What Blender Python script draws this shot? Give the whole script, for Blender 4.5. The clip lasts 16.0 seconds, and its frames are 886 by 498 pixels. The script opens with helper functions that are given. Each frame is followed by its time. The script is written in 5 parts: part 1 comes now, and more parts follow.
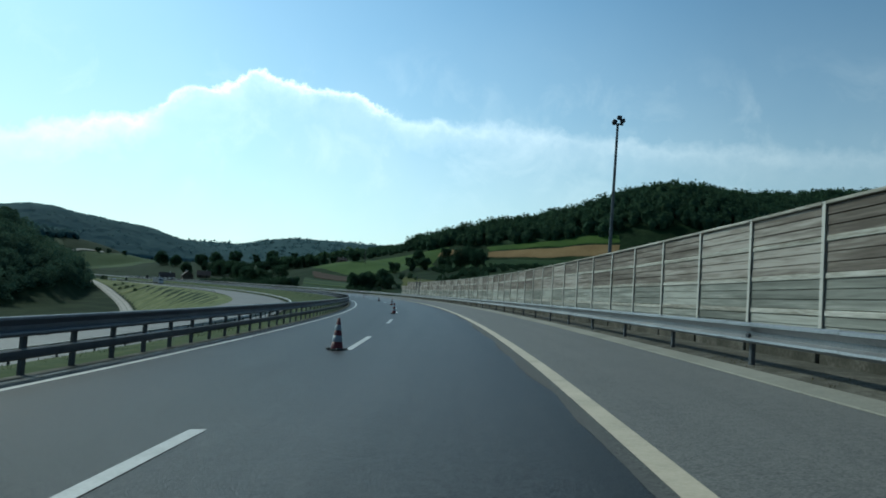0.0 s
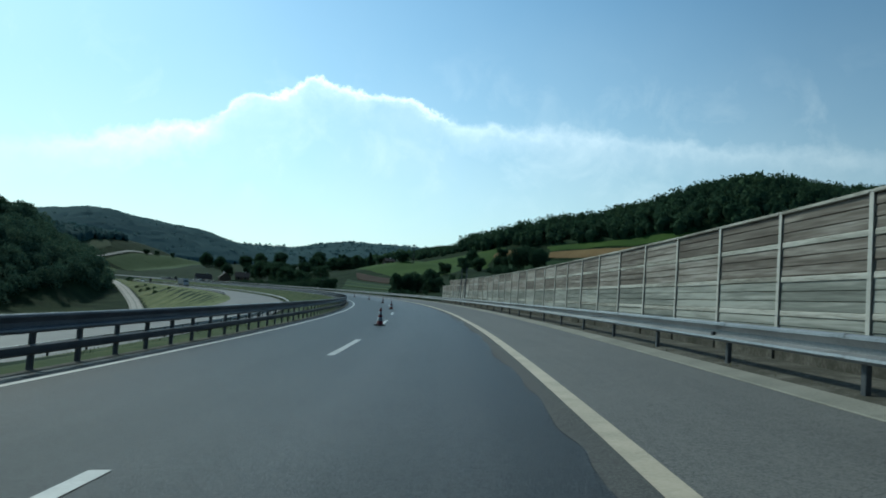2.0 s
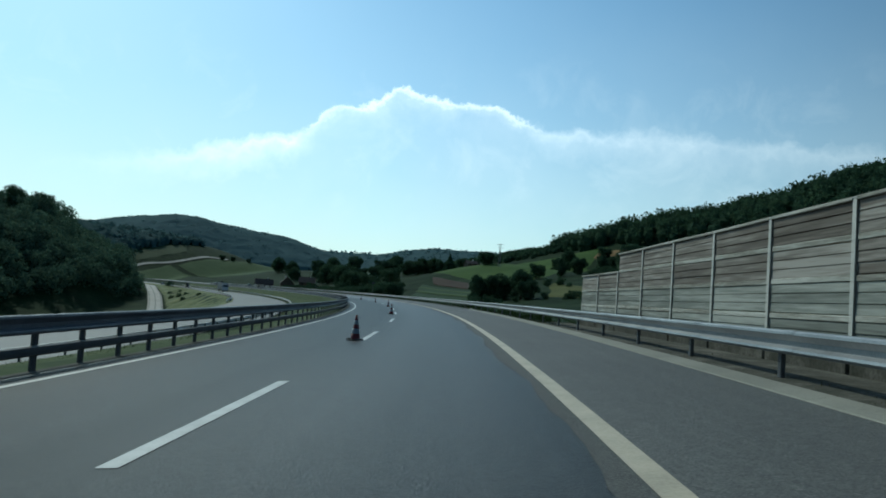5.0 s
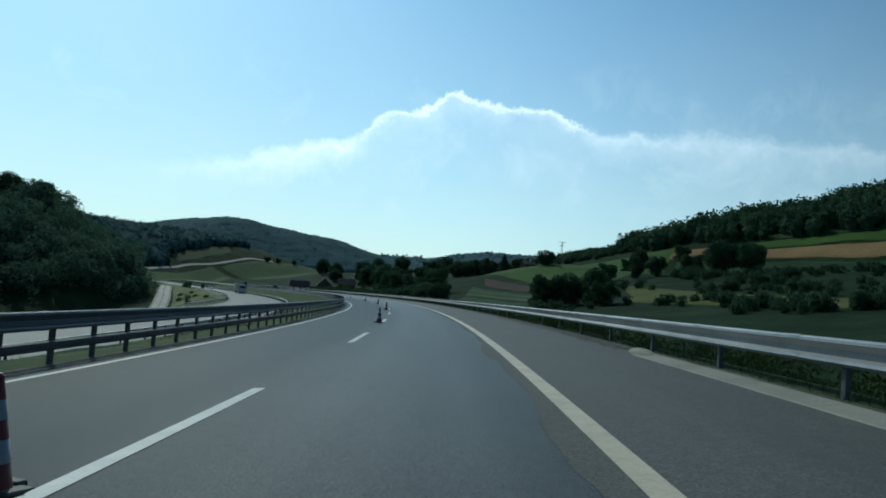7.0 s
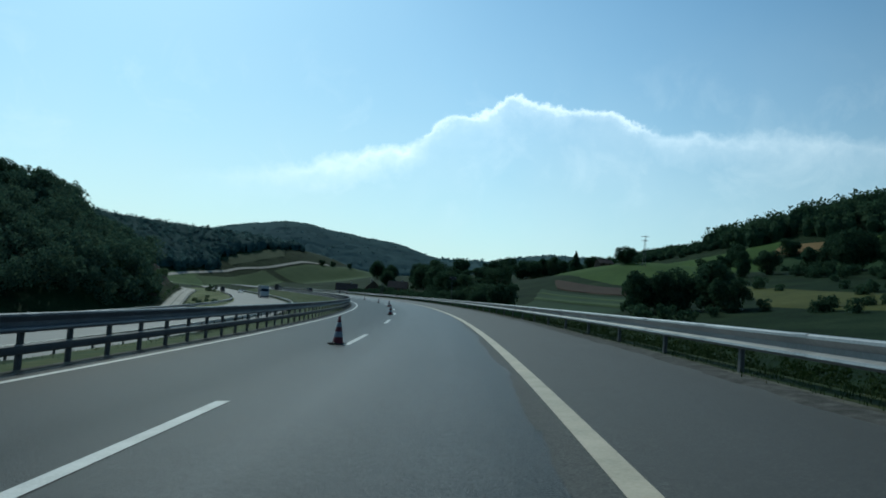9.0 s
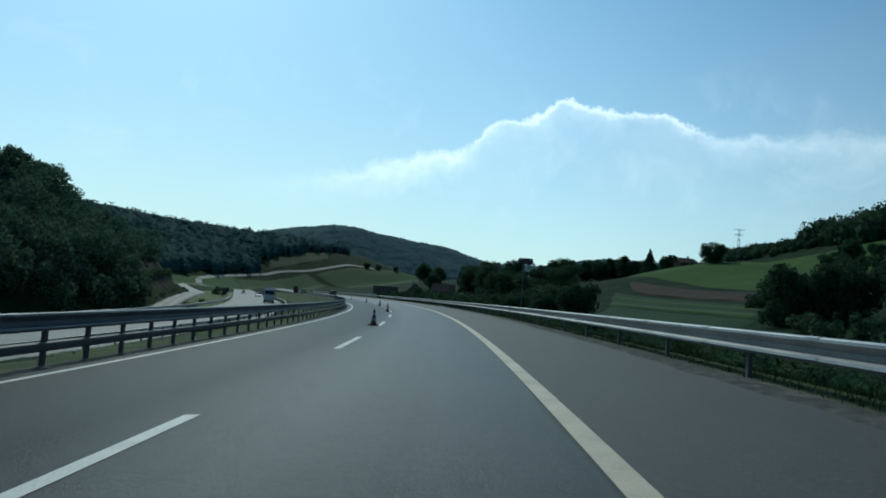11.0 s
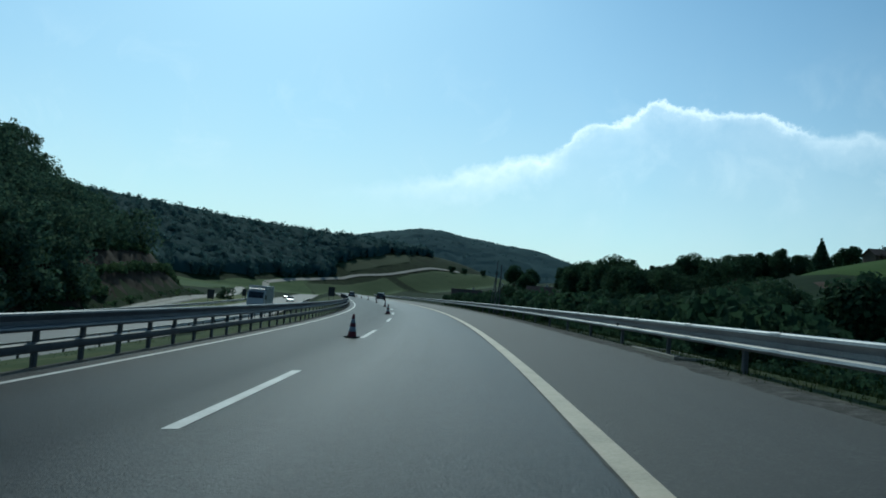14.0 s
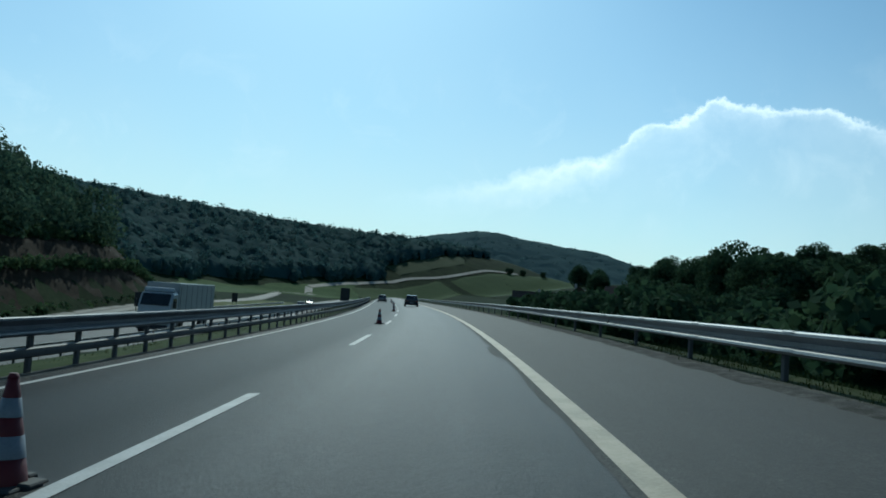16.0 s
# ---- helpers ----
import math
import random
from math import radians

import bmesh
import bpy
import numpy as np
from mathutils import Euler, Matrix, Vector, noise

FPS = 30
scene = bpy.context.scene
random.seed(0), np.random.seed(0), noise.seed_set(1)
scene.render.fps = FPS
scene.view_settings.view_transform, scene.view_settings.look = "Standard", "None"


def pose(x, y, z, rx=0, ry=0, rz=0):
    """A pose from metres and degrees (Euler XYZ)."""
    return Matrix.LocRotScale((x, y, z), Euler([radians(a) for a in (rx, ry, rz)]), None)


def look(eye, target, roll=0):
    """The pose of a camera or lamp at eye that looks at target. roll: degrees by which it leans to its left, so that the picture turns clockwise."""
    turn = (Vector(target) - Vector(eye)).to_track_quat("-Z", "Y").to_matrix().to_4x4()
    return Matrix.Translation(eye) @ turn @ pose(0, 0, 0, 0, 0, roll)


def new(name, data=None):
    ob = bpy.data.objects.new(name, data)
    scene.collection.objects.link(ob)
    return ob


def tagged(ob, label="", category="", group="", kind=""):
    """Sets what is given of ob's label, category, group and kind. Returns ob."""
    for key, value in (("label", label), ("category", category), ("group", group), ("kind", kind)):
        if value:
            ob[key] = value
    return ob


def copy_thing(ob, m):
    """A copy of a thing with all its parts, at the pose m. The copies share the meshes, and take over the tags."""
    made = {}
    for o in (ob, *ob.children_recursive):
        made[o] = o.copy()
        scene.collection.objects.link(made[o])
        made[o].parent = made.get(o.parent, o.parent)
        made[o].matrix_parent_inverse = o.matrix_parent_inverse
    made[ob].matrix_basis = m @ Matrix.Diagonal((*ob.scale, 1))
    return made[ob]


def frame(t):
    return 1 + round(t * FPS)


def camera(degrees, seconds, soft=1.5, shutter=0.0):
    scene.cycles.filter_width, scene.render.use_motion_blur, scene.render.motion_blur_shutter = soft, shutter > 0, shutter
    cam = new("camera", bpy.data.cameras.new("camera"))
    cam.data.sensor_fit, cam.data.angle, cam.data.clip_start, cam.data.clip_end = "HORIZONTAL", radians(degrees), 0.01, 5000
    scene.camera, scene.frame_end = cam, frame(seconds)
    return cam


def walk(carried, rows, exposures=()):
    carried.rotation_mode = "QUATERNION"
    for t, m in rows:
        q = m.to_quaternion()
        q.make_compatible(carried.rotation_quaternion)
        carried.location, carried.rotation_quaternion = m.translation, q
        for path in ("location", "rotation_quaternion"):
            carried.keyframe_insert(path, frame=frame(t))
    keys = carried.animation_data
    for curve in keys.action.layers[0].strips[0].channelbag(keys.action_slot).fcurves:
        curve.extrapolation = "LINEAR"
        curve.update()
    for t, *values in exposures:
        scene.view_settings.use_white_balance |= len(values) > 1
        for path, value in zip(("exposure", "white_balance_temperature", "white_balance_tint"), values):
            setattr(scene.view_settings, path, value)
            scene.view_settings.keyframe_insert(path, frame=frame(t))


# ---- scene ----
# ---- camera ----
cam = camera(59.2, 16.0, soft=1.8)

# seconds, x, y, turn to the left, tilt up, lean
PATH = [
    (0.0, 0.00, 0.00, 0.00, 3.43, 3.78),
    (0.5, 0.23, 13.10, 0.98, 3.57, 3.71),
    (1.0, 0.25, 26.19, 1.92, 3.57, 3.91),
    (1.5, 0.04, 39.29, 2.94, 3.49, 4.07),
    (2.0, -0.42, 52.38, 4.05, 3.47, 4.04),
    (2.5, -1.11, 65.46, 4.99, 3.57, 3.92),
    (3.0, -2.02, 78.53, 6.08, 3.54, 4.19),
    (3.5, -3.21, 91.57, 7.33, 3.63, 4.02),
    (4.0, -4.67, 104.59, 8.48, 3.54, 3.93),
    (4.5, -6.37, 117.57, 9.46, 3.57, 4.01),
    (5.0, -8.29, 130.53, 10.44, 3.60, 4.10),
    (5.5, -10.43, 143.45, 11.42, 3.62, 4.18),
    (6.0, -12.80, 156.33, 12.40, 3.65, 4.27),
    (6.5, -15.38, 169.17, 13.38, 3.68, 4.35),
    (7.0, -18.18, 181.97, 14.31, 3.64, 4.46),
    (7.5, -21.19, 194.72, 15.29, 3.56, 4.52),
    (8.0, -24.45, 207.40, 16.57, 3.63, 4.29),
    (8.5, -27.97, 220.02, 17.63, 3.57, 4.45),
    (9.0, -31.73, 232.56, 18.80, 3.61, 4.25),
    (9.5, -35.73, 245.03, 19.74, 3.64, 4.28),
    (10.0, -39.93, 257.44, 20.67, 3.66, 4.31),
    (10.5, -44.33, 269.78, 21.61, 3.69, 4.34),
    (11.0, -48.93, 282.04, 22.54, 3.71, 4.37),
    (11.5, -53.73, 294.22, 23.48, 3.74, 4.40),
    (12.0, -58.75, 306.32, 24.61, 3.61, 4.30),
    (12.5, -64.00, 318.32, 25.69, 3.65, 4.23),
    (13.0, -69.49, 330.21, 26.90, 3.72, 4.27),
    (13.5, -75.21, 341.99, 27.89, 3.70, 4.50),
    (14.0, -81.15, 353.67, 29.10, 3.65, 4.47),
    (14.5, -87.33, 365.21, 30.20, 3.85, 4.18),
    (15.0, -93.71, 376.65, 31.15, 3.73, 4.14),
    (15.5, -100.29, 387.98, 32.14, 3.55, 4.36),
    (16.0, -107.07, 399.18, 33.23, 3.68, 3.93),
]
EYE = 1.2


def stand(x, y, turn, tilt, lean):
    return pose(x, y, EYE, 90 + tilt, 0, turn) @ pose(0, 0, 0, 0, 0, lean)


walk(cam, [(t, stand(*row)) for t, *row in PATH], exposures=[(0.0, 0.2, 5760, -8), (7.5, -0.08, 5640, -8), (16.0, -0.16, 5560, -9)])

# ---- light ----
SUN_AZ, SUN_EL = 43.0, 40.0          # degrees to the left of +y, above the horizon

world = bpy.data.worlds.new("sky")
scene.world = world
world.use_nodes = True


def node(tree, kind, links=(), **values):
    """Adds a node; links: (input, socket or value)."""
    n = tree.nodes.new(kind)
    for key, value in values.items():
        setattr(n, key, value)
    for key, value in links:
        if isinstance(value, bpy.types.NodeSocket):
            tree.links.new(value, n.inputs[key])
        else:
            n.inputs[key].default_value = value
    return n


def calc(tree, op, a, b=0.0, c=0.0, clamp=False):
    n = tree.nodes.new("ShaderNodeMath")
    n.operation, n.use_clamp = op, clamp
    for i, value in enumerate((a, b, c)):
        if isinstance(value, bpy.types.NodeSocket):
            tree.links.new(value, n.inputs[i])
        else:
            n.inputs[i].default_value = value
    return n.outputs[0]


def blend(tree, fac, a, b):
    n = tree.nodes.new("ShaderNodeMix")
    n.data_type = "RGBA"
    for key, value in ((0, fac), (6, a), (7, b)):
        if isinstance(value, bpy.types.NodeSocket):
            tree.links.new(value, n.inputs[key])
        else:
            n.inputs[key].default_value = (*value, 1.0) if isinstance(value, tuple) else value
    return n.outputs[2]


def ramp(tree, fac, stops):
    n = tree.nodes.new("ShaderNodeValToRGB")
    el = n.color_ramp.elements
    while len(el) < len(stops):
        el.new(0.5)
    for e, (at, col) in zip(el, stops):
        e.position = at
        e.color = (*col, 1.0) if isinstance(col, tuple) else (col, col, col, 1.0)
    tree.links.new(fac, n.inputs[0])
    return n.outputs[0]


wt = world.node_tree
wt.nodes.clear()
sky = node(wt, "ShaderNodeTexSky", sky_type="NISHITA", sun_disc=False)
sky.sun_elevation, sky.sun_rotation = radians(SUN_EL), radians(-SUN_AZ)
sky.altitude, sky.air_density, sky.dust_density, sky.ozone_density = 200, 1.1, 1.0, 2.2
# a bright-rimmed bank of thin cloud: azimuth to the left and height, in degrees
geo = node(wt, "ShaderNodeTexCoord")
sep = node(wt, "ShaderNodeSeparateXYZ", [(0, geo.outputs["Generated"])])
az = calc(wt, "MULTIPLY", calc(wt, "ARCTAN2", calc(wt, "MULTIPLY", sep.outputs[0], -1.0), sep.outputs[1]), 57.2958)
el = calc(wt, "MULTIPLY", calc(wt, "ARCSINE", sep.outputs[2]), 57.2958)
puff = node(wt, "ShaderNodeTexNoise", [("Vector", geo.outputs["Generated"]), ("Scale", 38.0), ("Detail", 6.0), ("Roughness", 0.6)])
wisp = node(wt, "ShaderNodeTexNoise", [("Vector", geo.outputs["Generated"]), ("Scale", 9.0), ("Detail", 5.0), ("Roughness", 0.55)])
tear = node(wt, "ShaderNodeTexNoise", [("Vector", geo.outputs["Generated"]), ("Scale", 22.0), ("Detail", 5.0), ("Roughness", 0.6)])
edge = node(wt, "ShaderNodeFloatCurve")
CLOUD_EDGE = [(-40.0, 10.5), (-15.1, 11.6), (-8.4, 12.1), (-2.2, 12.5), (1.9, 12.6), (4.0, 12.8), (5.0, 13.1), (5.8, 13.5), (7.6, 13.9), (10.3, 14.2), (12.5, 14.4), (13.3, 14.7), (14.4, 14.8), (15.4, 14.2), (17.0, 13.5), (18.6, 13.1), (20.1, 12.4), (20.6, 11.5), (23.6, 10.6), (28.5, 9.1), (34.1, 7.9), (39.9, 7.1)]
curve = edge.mapping.curves[0]
while len(curve.points) < len(CLOUD_EDGE):
    curve.points.new(0.5, 0.5)
for pt, (a, e) in zip(curve.points, sorted(CLOUD_EDGE)):
    pt.location = ((a + 40.0) / 80.0, e / 30.0)
edge.mapping.update()
wt.links.new(calc(wt, "DIVIDE", calc(wt, "ADD", az, 40.0), 80.0, clamp=True), edge.inputs["Value"])
rim = calc(wt, "MULTIPLY", edge.outputs[0], 30.0)
rim = calc(wt, "ADD", rim, calc(wt, "MULTIPLY", calc(wt, "SUBTRACT", puff.outputs[0], 0.5), 2.3))
rim = calc(wt, "ADD", rim, calc(wt, "MULTIPLY", calc(wt, "SUBTRACT", wisp.outputs[0], 0.5), 0.8))
below = calc(wt, "SUBTRACT", rim, el)                      # degrees under the rim
front = ramp(wt, calc(wt, "ADD", calc(wt, "MULTIPLY", below, 0.12), 0.3, clamp=True),
             [(0.27, 0.0), (0.3, 0.62), (0.318, 0.5), (0.35, 0.24), (0.42, 0.13), (0.6, 0.06), (1.0, 0.0)])
span = ramp(wt, calc(wt, "DIVIDE", calc(wt, "ADD", az, 40.0), 80.0, clamp=True),
            [(0.05, 0.0), (0.4, 0.08), (0.53, 0.12), (0.575, 0.9), (0.7, 1.0), (0.755, 0.8), (0.775, 0.25), (0.86, 0.1), (0.99, 0.0)])
# to both sides the rim passes into a soft broad band
band = ramp(wt, calc(wt, "ADD", calc(wt, "MULTIPLY", below, 0.12), 0.3, clamp=True), [(0.25, 0.0), (0.34, 0.6), (0.42, 0.3), (0.6, 0.0)])
sides = ramp(wt, calc(wt, "DIVIDE", calc(wt, "ADD", az, 40.0), 80.0, clamp=True), [(0.1, 0.15), (0.42, 0.4), (0.54, 0.55), (0.58, 0.08), (0.74, 0.1), (0.775, 1.0), (0.84, 0.7), (0.9, 0.25), (0.99, 0.0)])
veil = calc(wt, "MAXIMUM", calc(wt, "MULTIPLY", front, span), calc(wt, "MULTIPLY", band, sides))
veil = calc(wt, "MULTIPLY", veil, calc(wt, "ADD", calc(wt, "MULTIPLY", calc(wt, "SUBTRACT", tear.outputs[0], 0.5), 1.9), 0.95, clamp=True), clamp=True)
low = ramp(wt, calc(wt, "DIVIDE", el, 30.0, clamp=True), [(0.0, 0.6), (0.25, 0.4), (0.45, 0.2), (0.85, 0.0)])
low = calc(wt, "MULTIPLY", low, calc(wt, "ADD", calc(wt, "MULTIPLY", wisp.outputs[0], 0.6), 0.7))
clear = node(wt, "ShaderNodeVectorMath", [(0, sky.outputs[0]), (1, (0.76, 0.97, 1.02))], operation="MULTIPLY")
hazy = blend(wt, low, clear.outputs[0], (8.5, 8.9, 9.2))
curl = node(wt, "ShaderNodeTexNoise", [("Vector", geo.outputs["Generated"]), ("Scale", 13.0), ("Detail", 7.0), ("Roughness", 0.62), ("Distortion", 0.6)])
drawn = ramp(wt, curl.outputs[0], [(0.52, 0.0), (0.78, 0.22)])
drawn = calc(wt, "MULTIPLY", drawn, ramp(wt, calc(wt, "DIVIDE", el, 30.0, clamp=True), [(0.15, 0.0), (0.33, 1.0), (0.5, 0.6), (0.62, 0.0)]))
cloudy = blend(wt, veil, blend(wt, drawn, hazy, (11.6, 11.8, 12.0)), (14.6, 14.3, 14.4))
# the sky is brightest on the sun's side
side = calc(wt, "ADD", calc(wt, "MULTIPLY", sep.outputs[0], -math.sin(radians(SUN_AZ))), calc(wt, "MULTIPLY", sep.outputs[1], math.cos(radians(SUN_AZ))))
glow = ramp(wt, calc(wt, "ADD", calc(wt, "MULTIPLY", side, 0.5), 0.5, clamp=True), [(0.0, 0.55), (0.6, 0.6), (0.71, 0.67), (0.815, 0.84), (0.88, 0.93), (0.94, 0.98), (1.0, 0.91)])
cloudy = blend(wt, glow, (0.0, 0.0, 0.0), cloudy)
back = node(wt, "ShaderNodeBackground", [("Color", cloudy), ("Strength", 0.106)])
node(wt, "ShaderNodeOutputWorld", [("Surface", back.outputs[0])])

sun_data = bpy.data.lights.new("sun", "SUN")
sun_data.energy, sun_data.angle, sun_data.color = 2.25, radians(0.6), (1.0, 0.93, 0.82)
sun = new("sun", sun_data)
sun.matrix_world = look((0, 0, 300), (300 * math.sin(radians(SUN_AZ)) * math.cos(radians(SUN_EL)),
                                      -300 * math.cos(radians(SUN_AZ)) * math.cos(radians(SUN_EL)),
                                      300 - 300 * math.sin(radians(SUN_EL))))

# ---- materials ----
def material(name, rough=0.7, metal=0.0, spec=0.5):
    m = bpy.data.materials.new(name)
    m.use_nodes = True
    t = m.node_tree
    b = t.nodes["Principled BSDF"]
    b.inputs["Roughness"].default_value = rough
    b.inputs["Metallic"].default_value = metal
    b.inputs["Specular IOR Level"].default_value = spec
    return m, t, b


def mottled(name, stops, scale=1.0, fine=20.0, rough=0.8, metal=0.0, bump=0.0, spec=0.4, island=0.0, rand=0.0, stretch=(1, 1, 1)):
    """A surface with a broad and a fine variation, at real size."""
    m, t, b = material(name, rough, metal, spec)
    pos = node(t, "ShaderNodeNewGeometry")
    vec = node(t, "ShaderNodeMapping", [("Vector", pos.outputs["Position"]), ("Scale", stretch)])
    broad = node(t, "ShaderNodeTexNoise", [("Vector", vec.outputs[0]), ("Scale", scale), ("Detail", 4.0), ("Roughness", 0.6)])
    grain = node(t, "ShaderNodeTexNoise", [("Vector", vec.outputs[0]), ("Scale", fine), ("Detail", 3.0)])
    mix = calc(t, "ADD", calc(t, "MULTIPLY", broad.outputs[0], 0.65), calc(t, "MULTIPLY", grain.outputs[0], 0.35))
    if island:
        mix = calc(t, "ADD", mix, calc(t, "MULTIPLY", calc(t, "SUBTRACT", pos.outputs["Random Per Island"], 0.5), island))
    if rand:
        info = node(t, "ShaderNodeObjectInfo")
        mix = calc(t, "ADD", mix, calc(t, "MULTIPLY", calc(t, "SUBTRACT", info.outputs["Random"], 0.5), rand))
    col = ramp(t, mix, stops)
    t.links.new(col, b.inputs["Base Color"])
    if bump:
        bp = node(t, "ShaderNodeBump", [("Height", grain.outputs[0]), ("Strength", bump), ("Distance", 0.02)])
        t.links.new(bp.outputs[0], b.inputs["Normal"])
    return m


M = {}
M["grass"] = mottled("grass", [(0.34, (0.004, 0.012, 0.004)), (0.5, (0.0105, 0.0255, 0.0085)), (0.66, (0.024, 0.04, 0.015))], 0.09, 1.6, 0.95, spec=0.05)
M["bank"] = mottled("bank grass", [(0.3, (0.04, 0.06, 0.014)), (0.5, (0.085, 0.11, 0.03)), (0.7, (0.17, 0.18, 0.07))], 0.12, 1.6, 0.9, spec=0.15)


def paved(name, stops, rough, spec, lanes, track, darker_from=None, dark_side=None):
    """Worn asphalt: streaks along the lane, wheel tracks, patches, grain and a few dark oil drops."""
    m, t, b = material(name, rough, 0.0, spec)
    uv = node(t, "ShaderNodeUVMap", uv_map="along")
    pos = node(t, "ShaderNodeNewGeometry")
    cross = node(t, "ShaderNodeSeparateXYZ", [(0, uv.outputs[0])])
    long_vec = node(t, "ShaderNodeMapping", [("Vector", uv.outputs[0]), ("Scale", (2.2, 0.03, 1))])
    streak = node(t, "ShaderNodeTexNoise", [("Vector", long_vec.outputs[0]), ("Scale", 1.0), ("Detail", 5.0), ("Roughness", 0.65)])
    patch = node(t, "ShaderNodeTexNoise", [("Vector", pos.outputs["Position"]), ("Scale", 0.35), ("Detail", 5.0), ("Roughness", 0.6)])
    grain = node(t, "ShaderNodeTexNoise", [("Vector", pos.outputs["Position"]), ("Scale", 42.0), ("Detail", 3.0), ("Roughness", 0.7)])
    mix = calc(t, "ADD", calc(t, "MULTIPLY", streak.outputs[0], 0.33), calc(t, "MULTIPLY", patch.outputs[0], 0.22))
    stones = node(t, "ShaderNodeTexNoise", [("Vector", pos.outputs["Position"]), ("Scale", 9.0), ("Detail", 6.0), ("Roughness", 0.85)])
    mix = calc(t, "ADD", mix, calc(t, "ADD", calc(t, "MULTIPLY", calc(t, "SUBTRACT", grain.outputs[0], 0.5), 1.7), 0.225))
    mix = calc(t, "ADD", mix, calc(t, "MULTIPLY", calc(t, "SUBTRACT", stones.outputs[0], 0.5), 0.75))
    for lane in lanes:
        for side in (-0.8, 0.8):
            d = calc(t, "ABSOLUTE", calc(t, "SUBTRACT", cross.outputs[0], lane + side))
            fade = calc(t, "SUBTRACT", 1.0, calc(t, "DIVIDE", d, 0.45), clamp=True)
            mix = calc(t, "ADD", mix, calc(t, "MULTIPLY", calc(t, "POWER", fade, 1.5), track))
    if darker_from is not None:              # asphalt darker further along, part of it corner vignetting put into the colour
        old = calc(t, "DIVIDE", calc(t, "SUBTRACT", cross.outputs[1], darker_from), 160.0, clamp=True)
        mix = calc(t, "SUBTRACT", mix, calc(t, "MULTIPLY", old, 0.4))
    if dark_side is not None:               # darker lane beside the median; its colour also holds windscreen shading, growing further along
        old = calc(t, "DIVIDE", calc(t, "SUBTRACT", dark_side, cross.outputs[0]), 2.0, clamp=True)
        worn = calc(t, "ADD", calc(t, "MULTIPLY", calc(t, "DIVIDE", calc(t, "SUBTRACT", cross.outputs[1], 60.0), 250.0, clamp=True), 0.2), 0.19)
        mix = calc(t, "SUBTRACT", mix, calc(t, "MULTIPLY", old, worn))
        t.links.new(calc(t, "SUBTRACT", spec, calc(t, "MULTIPLY", calc(t, "MULTIPLY", old, worn), 0.17)), b.inputs["Specular IOR Level"])
    if dark_side is not None:               # unworn darker strip along the shoulder line
        strip = calc(t, "DIVIDE", calc(t, "SUBTRACT", cross.outputs[0], 0.25), 0.7, clamp=True)
        mix = calc(t, "SUBTRACT", mix, calc(t, "MULTIPLY", strip, 0.13))
    t.links.new(ramp(t, mix, stops), b.inputs["Base Color"])
    bp = node(t, "ShaderNodeBump", [("Height", calc(t, "ADD", grain.outputs[0], stones.outputs[0])), ("Strength", 0.6), ("Distance", 0.02)])
    t.links.new(bp.outputs[0], b.inputs["Normal"])
    return m


M["asphalt"] = paved("asphalt", [(0.28, (0.012, 0.013, 0.0145)), (0.36, (0.02, 0.021, 0.023)), (0.5, (0.039, 0.04, 0.042)), (0.68, (0.066, 0.066, 0.067))], 0.42, 0.1, (-0.65, -4.65), 0.05, dark_side=-1.3)
M["shoulder"] = paved("shoulder asphalt", [(0.1, (0.055, 0.0545, 0.051)), (0.3, (0.08, 0.079, 0.073)), (0.5, (0.122, 0.12, 0.109)), (0.72, (0.165, 0.16, 0.144))], 0.68, 0.22, (), 0.0, darker_from=70.0)
M["seam"] = paved("old pale asphalt seam", [(0.32, (0.06, 0.06, 0.056)), (0.5, (0.085, 0.084, 0.078)), (0.7, (0.115, 0.112, 0.102))], 0.8, 0.2, (), 0.0)
M["patch"] = mottled("pale repair asphalt", [(0.3, (0.1, 0.098, 0.09)), (0.5, (0.15, 0.147, 0.135)), (0.7, (0.2, 0.195, 0.18))], 1.0, 20.0, 0.8, bump=0.3, spec=0.2)
M["old_road"] = mottled("grey asphalt", [(0.3, (0.075, 0.075, 0.073)), (0.5, (0.1, 0.1, 0.097)), (0.72, (0.135, 0.132, 0.125))], 0.2, 40.0, 0.7, bump=0.2, spec=0.25)
M["gravel_road"] = mottled("pale gravel", [(0.3, (0.2, 0.19, 0.16)), (0.55, (0.32, 0.3, 0.26)), (0.75, (0.42, 0.4, 0.35))], 0.3, 9.0, 0.85, bump=0.3)
M["track"] = mottled("worn grey gravel", [(0.3, (0.12, 0.115, 0.1)), (0.55, (0.18, 0.17, 0.15)), (0.75, (0.24, 0.23, 0.2))], 0.3, 9.0, 0.85, bump=0.3)
M["paint"] = mottled("road paint", [(0.25, (0.2652, 0.2257, 0.1548)), (0.5, (0.4284, 0.3658, 0.2593)), (0.7, (0.5304, 0.4515, 0.3328))], 1.5, 30.0, 0.6, bump=0.15)
M["paint_white"] = mottled("white road paint", [(0.25, (0.26, 0.26, 0.25)), (0.5, (0.4, 0.4, 0.385)), (0.7, (0.5, 0.5, 0.48))], 1.5, 30.0, 0.6, bump=0.15)
M["concrete"] = mottled("kerb concrete", [(0.3, (0.132, 0.13, 0.102)), (0.5, (0.198, 0.1885, 0.15)), (0.7, (0.264, 0.2535, 0.204))], 0.6, 25.0, 0.85, bump=0.3)
M["grit"] = mottled("grit at the asphalt edge", [(0.34, (0.035, 0.034, 0.03)), (0.5, (0.07, 0.068, 0.062)), (0.64, (0.13, 0.126, 0.115))], 3.0, 40.0, 0.95, bump=0.6, spec=0.1)
